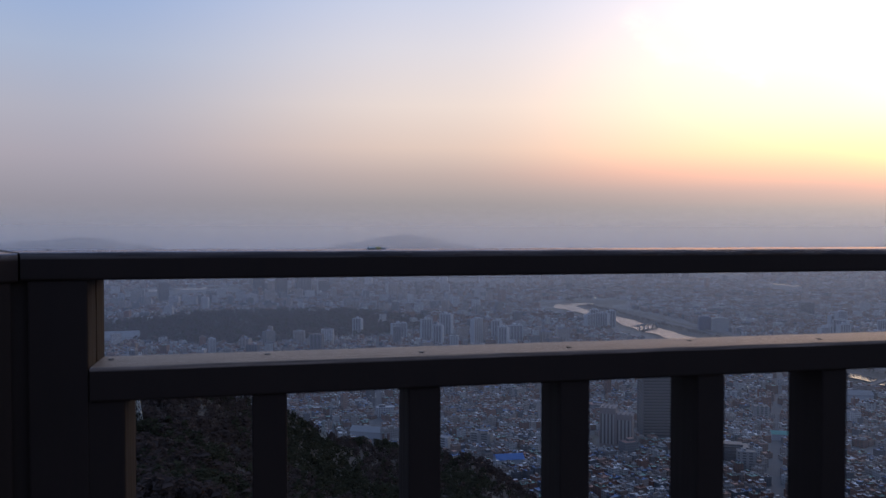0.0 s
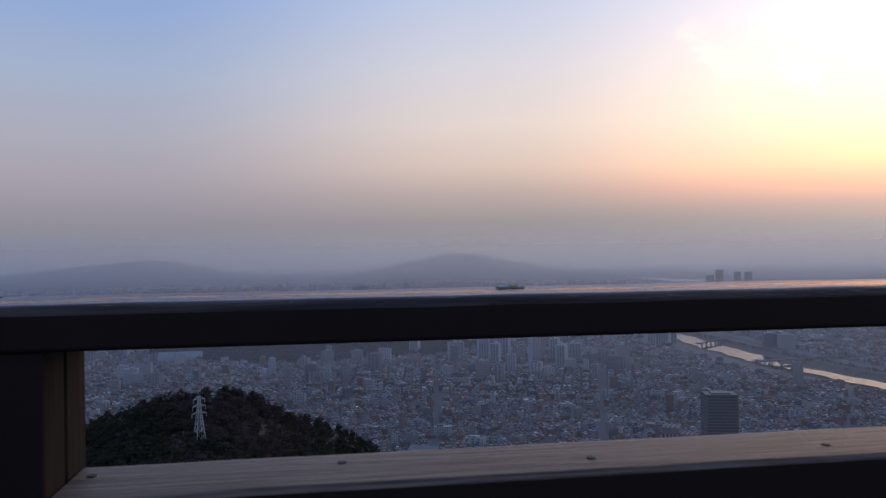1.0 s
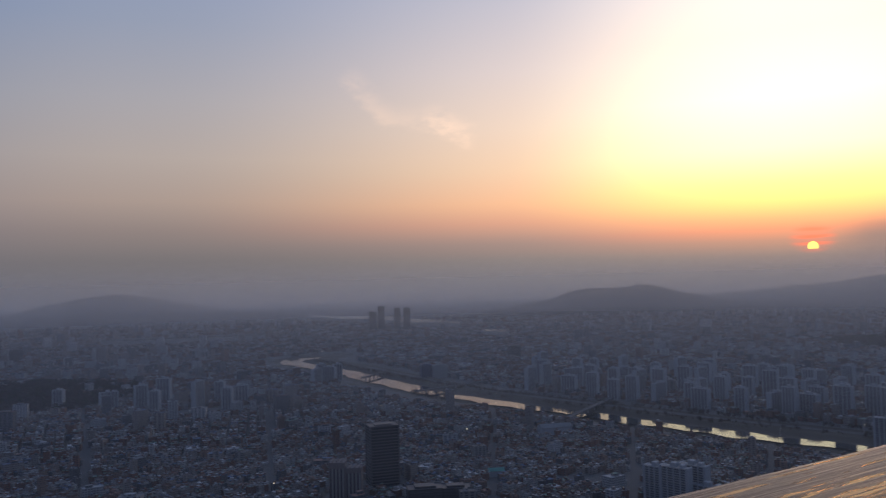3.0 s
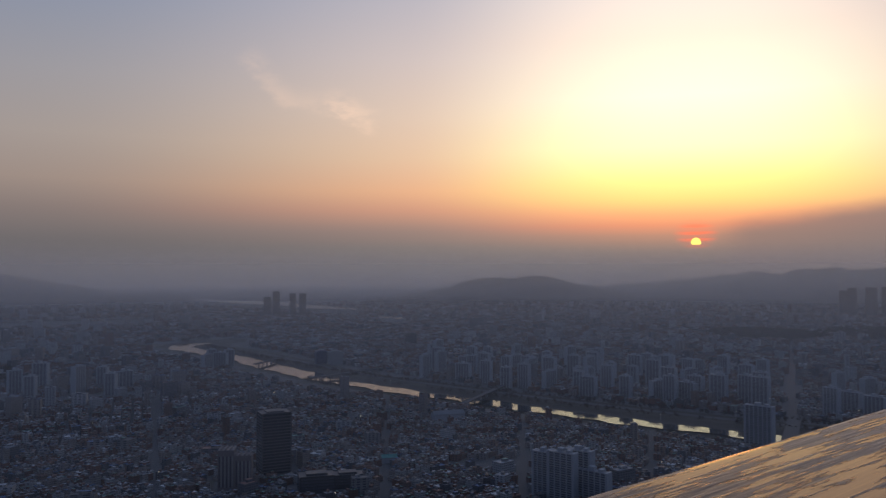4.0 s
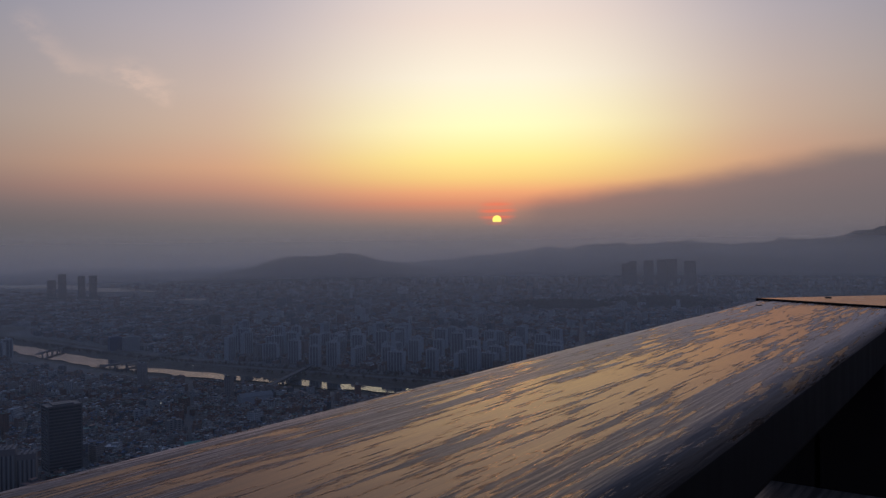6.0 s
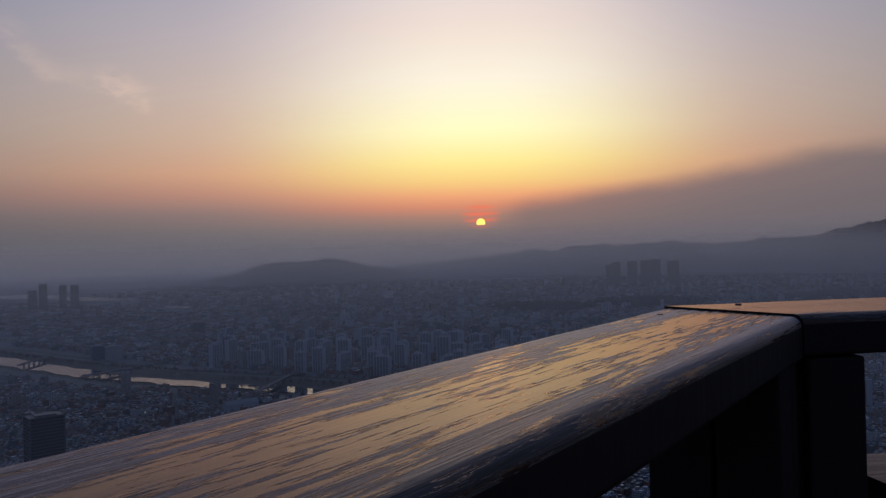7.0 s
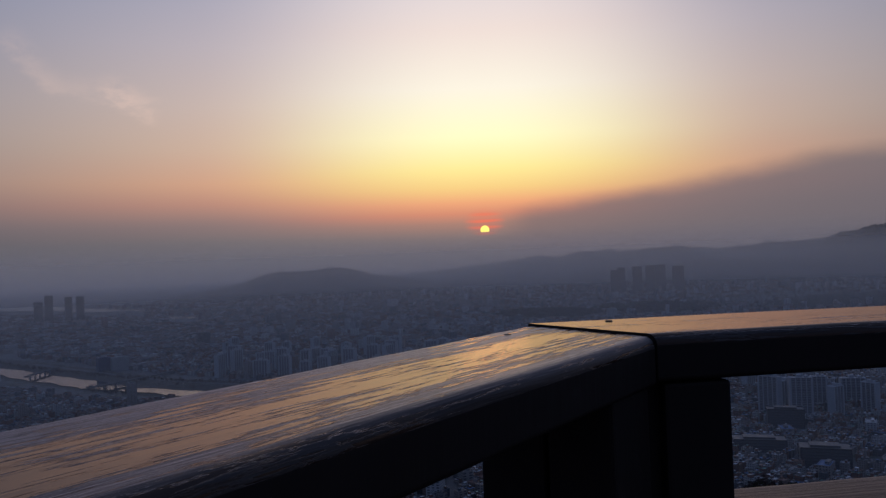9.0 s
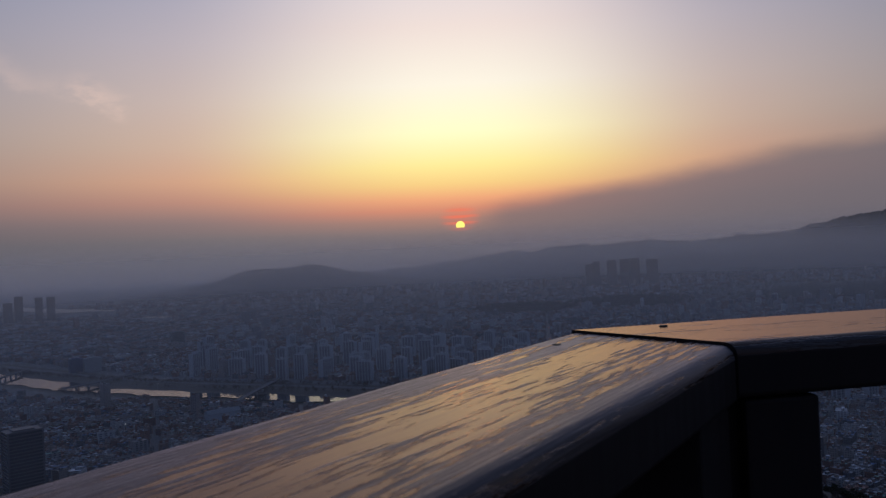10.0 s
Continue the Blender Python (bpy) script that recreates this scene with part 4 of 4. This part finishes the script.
az = -39.0
while az > -62.5:
    gap_r = np.interp(-az, [39, 49, 55, 64], [2080, 1850, 1780, 1740])
    for row in range(5):
        if RNG2.random() < 0.8:
            set_flats(az + RNG2.uniform(-0.4, 0.4), gap_r + row * 105 + RNG2.uniform(-30, 30), RNG2.choice((-35, -28, 50)) + RNG2.uniform(-4, 4))
    az -= RNG2.uniform(1.0, 1.9)
for az, big in ((-66.5, 1700), (-67.6, 1760), (-69, 1720), (-70.3, 1800), (-72, 1740), (-66.9, 1950), (-68.6, 1990), (-71, 2000), (-74, 1760), (-76, 1720), (-76.6, 1900), (-77.3, 1455), (-78.3, 1540), (-79.2, 1450), (-80.3, 1560), (-81.3, 1460), (-82.3, 1590), (-83.3, 1510), (-85, 1560), (-79.6, 1680), (-77.8, 1640), (-86.5, 1600), (-73.4, 1950), (-75.2, 2050),
                (-47.5, 1010), (-48.8, 985), (-50.0, 1000), (-51.0, 980), (-23.7, 2430), (-24.3, 2390), (-24.9, 2410), (-23.4, 2350), (-9.5, 2080), (-11.5, 2050), (-13, 2120), (-15.2, 2010), (-16.7, 2100), (-18, 2040), (-6.5, 2150), (-12.4, 1990), (-17.2, 1960)):
    set_flats(az, big, RNG2.choice((-30, 15, 55)))


def crossing(az, r0, r1, w, label):
    """A road bridge on piers over the river."""
    b = thing("bridge", label, "bridge")
    p, q = spot(az[0], r0)[0], spot(az[1], r1)[0]
    p.z += 7
    q.z += 7
    n = (q - p).normalized()
    mm = Matrix.Translation((p + q) / 2) @ Matrix.Rotation(math.atan2(n.y, n.x), 4, "Z")
    half = (q - p).length / 2
    bm = boxed(-half, half, -w / 2, w / 2, -1.4, 0, m=mm)
    for s in (-1, 1):
        box(bm, -half, half, s * w / 2 - 0.25, s * w / 2 + 0.25, 0.0, 1.1, m=mm)
    part("roadway", bm, M_ASPHALT, b)
    for i in range(1, 7):
        c = p.lerp(q, i / 7)
        part("pier", boxed(c.x - 1.6, c.x + 1.6, c.y - 1.6, c.y + 1.6, c.z - 13, c.z - 1.0), M_CONCRETE, b)


crossing((-30.5, -35.5), 2060, 2230, 18, "concrete road bridge over the river")
crossing((-26.6, -28.6), 2380, 2560, 12, "low footbridge over the river")
crossing((-41.5, -44.5), 1640, 1900, 14, "curved concrete ramp bridge over the river")
crossing((-63.9, -64.3), 1400, 1640, 24, "wide avenue bridge over the river")


def build_shed(az, big, turn, w, d, h, mat, label):
    """A long hall with a pitched roof."""
    b = thing("hall", label, "building", "", place(az, big, turn))
    part("wall", boxed(-w / 2, w / 2, -d / 2, d / 2, -4, h), M_WHITE, b)
    bm = bmesh.new()
    a = [bm.verts.new(v) for v in ((-w / 2 - 1, -d / 2 - 1, h), (w / 2 + 1, -d / 2 - 1, h), (w / 2 + 1, 0, h + d * 0.22), (-w / 2 - 1, 0, h + d * 0.22), (-w / 2 - 1, d / 2 + 1, h), (w / 2 + 1, d / 2 + 1, h))]
    bm.faces.new((a[0], a[1], a[2], a[3])), bm.faces.new((a[3], a[2], a[5], a[4]))
    bmesh.ops.solidify(bm, geom=list(bm.faces), thickness=0.5)
    part("roof", bm, mat, b)
    LANDMARKS.append((az, big, max(w, d) * 0.6))


build_shed(-7.6, 1100, -20, 60, 24, 9, M_WHITE, "long white-roofed market hall at the foot of the hill")
build_shed(-17.6, 965, 15, 34, 22, 10, M_BLUE, "school hall with a bright blue roof")
build_shed(-36.2, 1180, 10, 22, 16, 9, M_GREEN, "small hall with a sea-green roof")
build_shed(10.0, 2200, -5, 110, 60, 14, M_WHITE, "large pale-roofed stadium hall among houses")
build_shed(-40.5, 1500, 20, 60, 26, 14, M_WHITE, "long white school building near the river")

build_houses(760, 1500, 13.0, 5.5, 1.0, 9.5, "dense brick and concrete low-rise houses with flat roofs")
build_houses(1500, 2500, 17.0, 7.0, 1.0, 11.0, "dense low-rise city quarter with flat grey roofs")
build_houses(2500, 4420, 25.0, 9.0, 1.0, 13.0, "far city quarter of low flat-roofed buildings")
build_blocks(150, 900, 1700, 12, 24, "grey and white mid-rise blocks among the houses")
build_blocks(330, 1700, 3300, 16, 48, "mid-rise office and apartment blocks across the city", az0=-22)
build_blocks(330, 1900, 3300, 14, 44, "apartment blocks beyond the river", az1=-40)
build_blocks(110, 2300, 4300, 7, 15, "long low sheds and depots on the flat land beyond the river", az0=-41, az1=-23, wide=(40, 110))
build_blocks(420, 3000, 6500, 16, 62, "hazy high-rise apartment blocks on the far plain", az0=-23, wide=(22, 44))
build_blocks(520, 3200, 6500, 14, 56, "hazy high-rise apartment blocks before the mountains", az1=-42, wide=(22, 44))
build_blocks(120, 4000, 7000, 8, 24, "low hazy blocks near the far river", az0=-42, az1=-23, wide=(26, 60))


# ---- pylons on the spur ----
def pylon(az, r, height, label):
    a = radians(az)
    x, y = -math.sin(a) * r, math.cos(a) * r
    z = float(land_z(np.array(x), np.array(y))[0])
    b = thing("pylon", label, "pylon", "pylons on the hill", pose(x, y, z - 1, 0, 0, az + 25))
    def half(t):
        return 2.9 * (1 - t) ** 1.4 + 0.55
    levels = [0, 0.16, 0.31, 0.44, 0.56, 0.67, 0.77, 0.86, 0.94, 1.0]
    for sx_ in (-1, 1):
        for sy_ in (-1, 1):
            bm = bmesh.new()
            for t0, t1 in zip(levels[:-1], levels[1:]):
                strut(bm, (sx_ * half(t0), sy_ * half(t0), t0 * height), (sx_ * half(t1), sy_ * half(t1), t1 * height), 0.16)
            part("leg", bm, M_STEEL, b)
    bm = bmesh.new()
    for t0, t1 in zip(levels[:-1], levels[1:]):
        for ax in (0, 1):
            for s in (-1, 1):
                for d in (-1, 1):
                    p = [d * half(t0), s * half(t0)]
                    q = [-d * half(t1), s * half(t1)]
                    if ax:
                        p.reverse(), q.reverse()
                    strut(bm, (*p, t0 * height), (*q, t1 * height), 0.09)
    tagged(part("bracing", bm, M_STEEL, b), kind="stuff")
    for t, w in ((0.68, 4.4), (0.81, 3.9), (0.94, 3.4)):
        bm = bmesh.new()
        for s in (-1, 1):
            strut(bm, (-w, 0, t * height), (0, s * half(t), t * height + 1.6), 0.12)
            strut(bm, (w, 0, t * height), (0, s * half(t), t * height + 1.6), 0.12)
        strut(bm, (-w, 0, t * height), (w, 0, t * height), 0.14)
        part("crossarm", bm, M_STEEL, b)
        for s in (-1, 1):
            part("insulator", boxed(s * w - 0.15, s * w + 0.15, -0.15, 0.15, t * height - 2.2, t * height), M_WHITE, b)


# ---- woods ----
def tree_parts(rng, kind):
    """Outline of one tree as triangles: a tapered trunk with limbs, and leaf clumps scattered through a ragged crown."""
    tall = 1.0
    v, f = [], []
    def spike(a, b, r):
        a, b = np.array(a), np.array(b)
        i = len(v)
        for k in range(3):
            t = k * 2.094
            v.append(a + r * np.array((math.cos(t), math.sin(t), 0)))
        v.append(b)
        f.extend([(i, i + 1, i + 3), (i + 1, i + 2, i + 3), (i + 2, i, i + 3)])
    spike((0, 0, -0.1), (0.02, 0.01, 0.85), 0.035)
    for k in range(3):
        t = rng.uniform(0, 6.28)
        spike((0, 0, 0.3 + 0.15 * k), (0.25 * math.cos(t), 0.25 * math.sin(t), 0.5 + 0.15 * k), 0.015)
    wood = len(f)
    for k in range(64 if kind == "pine" else 50):
        t, u = rng.uniform(0, 6.28), rng.uniform(0.0, 1.0)
        z = 0.32 + 0.68 * u
        wide = (0.36 * (1 - u ** 1.6) + 0.1) if kind == "pine" else 0.36 * math.sin(math.pi * min(0.97, 0.2 + 0.75 * u))
        q = wide * math.sqrt(rng.uniform(0.1, 1))
        c = np.array((q * math.cos(t), q * math.sin(t), z))
        s = rng.uniform(0.045, 0.105)
        i = len(v)
        for _ in range(4):
            v.append(c + np.array([rng.gauss(0, 1) for _ in range(3)]) * s * np.array((1, 1, 0.6)))
        f.extend([(i, i + 1, i + 2), (i, i + 2, i + 3), (i + 1, i + 3, i + 2)])
    return np.array(v), f, wood


TREE_RNG = random.Random(11)
SHAPES = {k: [tree_parts(TREE_RNG, k) for _ in range(6)] for k in ("pine", "bare")}


def build_woods(spots, label):
    verts, faces, mats = [], [], []
    base = 0
    for x, y, z, h, kind in spots:
        v, f, wood = SHAPES[kind][TREE_RNG.randrange(6)]
        t = TREE_RNG.uniform(0, 6.28)
        c, s = math.cos(t), math.sin(t)
        wide = h * TREE_RNG.uniform(0.85, 1.2)
        w = np.stack([x + (v[:, 0] * c - v[:, 1] * s) * wide, y + (v[:, 0] * s + v[:, 1] * c) * wide, z + v[:, 2] * h], 1)
        verts.append(w)
        faces.extend([(a + base, b + base, d + base) for a, b, d in f])
        mats.extend([0] * wood + [1 if kind == "pine" else 2] * (len(f) - wood))
        base += len(v)
    me = bpy.data.meshes.new("woods")
    me.from_pydata(np.concatenate(verts).tolist(), [], faces)
    for m in (M_BARK, M_PINE, M_BARE):
        me.materials.append(m)
    me.polygons.foreach_set("material_index", mats)
    me.update()
    return tagged(new("woods", me), label, "woods", kind="stuff")


def single_tree(x, y, z, h, kind):
    v, f, wood = SHAPES[kind][TREE_RNG.randrange(6)]
    tree = thing("pine_tree" if kind == "pine" else "bare_tree", "dark pine on the crest of the hill" if kind == "pine" else "leafless brown tree on the crest of the hill", "tree", "trees on the crest", pose(x, y, z, 0, 0, TREE_RNG.uniform(0, 360)))
    for name, fs, mat in (("trunk", f[:wood], M_BARK), ("crown", f[wood:], M_PINE if kind == "pine" else M_BARE)):
        me = bpy.data.meshes.new(name)
        me.from_pydata((v * h).tolist(), [], fs)
        me.materials.append(mat)
        new(name, me).parent = tree


crest, slope = [], []
for _ in range(9000):
    a = TREE_RNG.choice((TREE_RNG.uniform(-23, 30), TREE_RNG.uniform(-23, 30), TREE_RNG.uniform(-23, 30), TREE_RNG.uniform(-92, -71)))
    rc = float(np.interp(a, [s[0] for s in SPUR], [s[2] for s in SPUR]))
    r = rc * TREE_RNG.uniform(0.5, 1.12)
    x, y = -math.sin(radians(a)) * r, math.cos(radians(a)) * r
    z, wood = land_z(np.array(x), np.array(y))
    if not wood:
        continue
    kind = "pine" if noise.noise((x * 0.012, y * 0.012, 3)) + TREE_RNG.uniform(-0.25, 0.25) > 0.02 else "bare"
    row = (x, y, float(z), TREE_RNG.uniform(5.5, 10.5), kind)
    (crest if abs(r - rc) < 10 and len(crest) < 90 and -22 < a < 18 else slope).append(row)
build_woods(slope, "dense dark woods of pines and bare trees on the hillside")
for row in crest:
    single_tree(*row)
park = []
for az0, az1, r0, r1 in PARKS[:4]:
    for _ in range(4200 if az1 > 0 else 900):
        t, q = TREE_RNG.uniform(0, 6.28), math.sqrt(TREE_RNG.random()) * 1.1
        p, s = spot((az0 + az1) / 2 + q * math.cos(t) * (az1 - az0) / 2, (r0 + r1) / 2 + q * math.sin(t) * (r1 - r0) / 2)
        park.append((p.x, p.y, p.z, TREE_RNG.uniform(12, 20) * s, "bare" if TREE_RNG.random() < 0.7 else "pine"))
for _ in range(1700):
    k = TREE_RNG.randrange(len(river_xy) - 1)
    t = TREE_RNG.random()
    ax, ay = river_xy[k] * (1 - t) + river_xy[k + 1] * t
    n = Vector((ax, ay)).normalized()
    d = TREE_RNG.choice((TREE_RNG.uniform(72, 98), TREE_RNG.uniform(145, 182), TREE_RNG.uniform(145, 182), -TREE_RNG.uniform(70, 100)))
    x, y = ax + n.x * d, ay + n.y * d
    g, s_ = river_gap(np.array([x]), np.array([y]))
    if g[0] > 58:
        park.append((x, y, float(land_z(np.array(x), np.array(y))[0]), TREE_RNG.uniform(4, 10) * (1.0 if d > 0 else 0.5), "bare" if TREE_RNG.random() < 0.8 else "pine"))
for _ in range(48):
    t = (TREE_RNG.uniform(-33.1, -30.2) + 33.2) / 3.2
    ax, ay = river_xy[6] * (1 - t) + river_xy[5] * t
    k = 1 - TREE_RNG.uniform(40, 140) / math.hypot(ax, ay)
    park.append((ax * k, ay * k, float(land_z(np.array(ax * k), np.array(ay * k))[0]), TREE_RNG.uniform(5, 11), "bare"))
build_woods(park, "dark wooded park between city quarters")
pylon(8.85, 470, 31.5, "pale lattice power pylon among dark trees")
pylon(-4.0, 700, 23, "pale lattice power pylon beyond the ridge")


def mast(az, el0, el1, big_r):
    r = float(shrink(big_r)) 
    a = radians(az)
    x, y = -math.sin(a) * r, math.cos(a) * r
    z0, z1 = r * math.tan(radians(el0)), r * math.tan(radians(el1))
    bm = bmesh.new()
    box(bm, x - 1.6, x + 1.6, y - 1.6, y + 1.6, z0 - 8, (z0 + z1) / 2)
    box(bm, x - 0.8, x + 0.8, y - 0.8, y + 0.8, (z0 + z1) / 2, z1)
    box(bm, x - 3, x + 3, y - 3, y + 3, (z0 + z1) / 2, (z0 + z1) / 2 + 3)
    tagged(mesh_object("radio_mast", bm, M_STEEL), "thin radio mast on top of a hazy hill", "mast")


mast(-46.6, -0.6, 0.02, 6400)


# ---- lamps and cars that show as points ----
def glow(name, rgb, strength):
    m = bpy.data.materials.new(name)
    m.use_nodes = True
    n = Nodes(m.node_tree)
    n.tree.links.new(n.add("ShaderNodeEmission", Color=(*rgb, 1), Strength=strength).outputs[0], n.add("ShaderNodeOutputMaterial").inputs[0])
    return m


M_LAMP = glow("lit_street_lamp", (1.0, 0.86, 0.6), 3.0)
M_TAIL = glow("tail_light", (1.0, 0.16, 0.06), 1.2)


def street_lamp(az, big, height, size):
    p, s = spot(az, big)
    p.z = float(land_z(np.array(p.x), np.array(p.y))[0])
    lamp = thing("street_lamp", "lit street lamp on a tall thin pole in the city", "street lamp", "city lamps", Matrix.Translation(p) @ pose(0, 0, 0, 0, 0, az))
    part("pole", boxed(-0.12, 0.12, -0.12, 0.12, -1, height), M_STEEL, lamp)
    part("arm", boxed(-0.1, 1.6, -0.1, 0.1, height - 0.2, height), M_STEEL, lamp)
    part("lamp_head", boxed(0.9, 0.9 + size, -size / 2, size / 2, height - 0.2 - size * 0.4, height - 0.2, 0.05), M_LAMP, lamp, "glowing lamp head")


LAMP_RNG = random.Random(3)
for _ in range(46):
    street_lamp(LAMP_RNG.uniform(-86, 12), LAMP_RNG.uniform(950, 3600), LAMP_RNG.uniform(9, 22), LAMP_RNG.uniform(0.5, 1.3))
street_lamp(-82.6, 4150, 40, 5.0)


def car(m, colour):
    c = thing("car", "small car waiting in the avenue with its tail lights on", "car", "cars on the avenue", m)
    part("body", boxed(-0.9, 0.9, -2.2, 2.2, 0.35, 0.95, 0.12), colour, c)
    part("cabin", boxed(-0.78, 0.78, -1.3, 1.1, 0.93, 1.5, 0.15), M_GLASS, c)
    for x in (-0.65, 0.65):
        part("tail_light", boxed(x - 0.22, x + 0.22, -2.24, -2.19, 0.62, 0.84), M_TAIL, c)
    for x in (-0.82, 0.82):
        for y in (-1.4, 1.4):
            bm = bmesh.new()
            bmesh.ops.create_cone(bm, cap_ends=True, segments=12, radius1=0.34, radius2=0.34, depth=0.22, matrix=Matrix.Translation((x, y, 0.34)) @ Matrix.Rotation(radians(90), 4, "Y"))
            part("wheel", bm, M_DARKWALL, c)
    return c


first_car = None
for i in range(44):
    lane = LAMP_RNG.choice((-7, -3.5, 3.5, 7))
    big = 1500 + i * 38 + LAMP_RNG.uniform(-12, 12)
    p, s = spot(-64.1, big)
    p += Vector((math.cos(radians(-64.1)), math.sin(radians(-64.1)), 0)) * lane * s
    p.z = float(plain_z(math.hypot(p.x, p.y))) + 0.62
    at = Matrix.Translation(p) @ pose(0, 0, 0, 0, 0, -64.1)
    if first_car is None:
        first_car = car(at, M_CONCRETE)
    else:
        copy_thing(first_car, at)
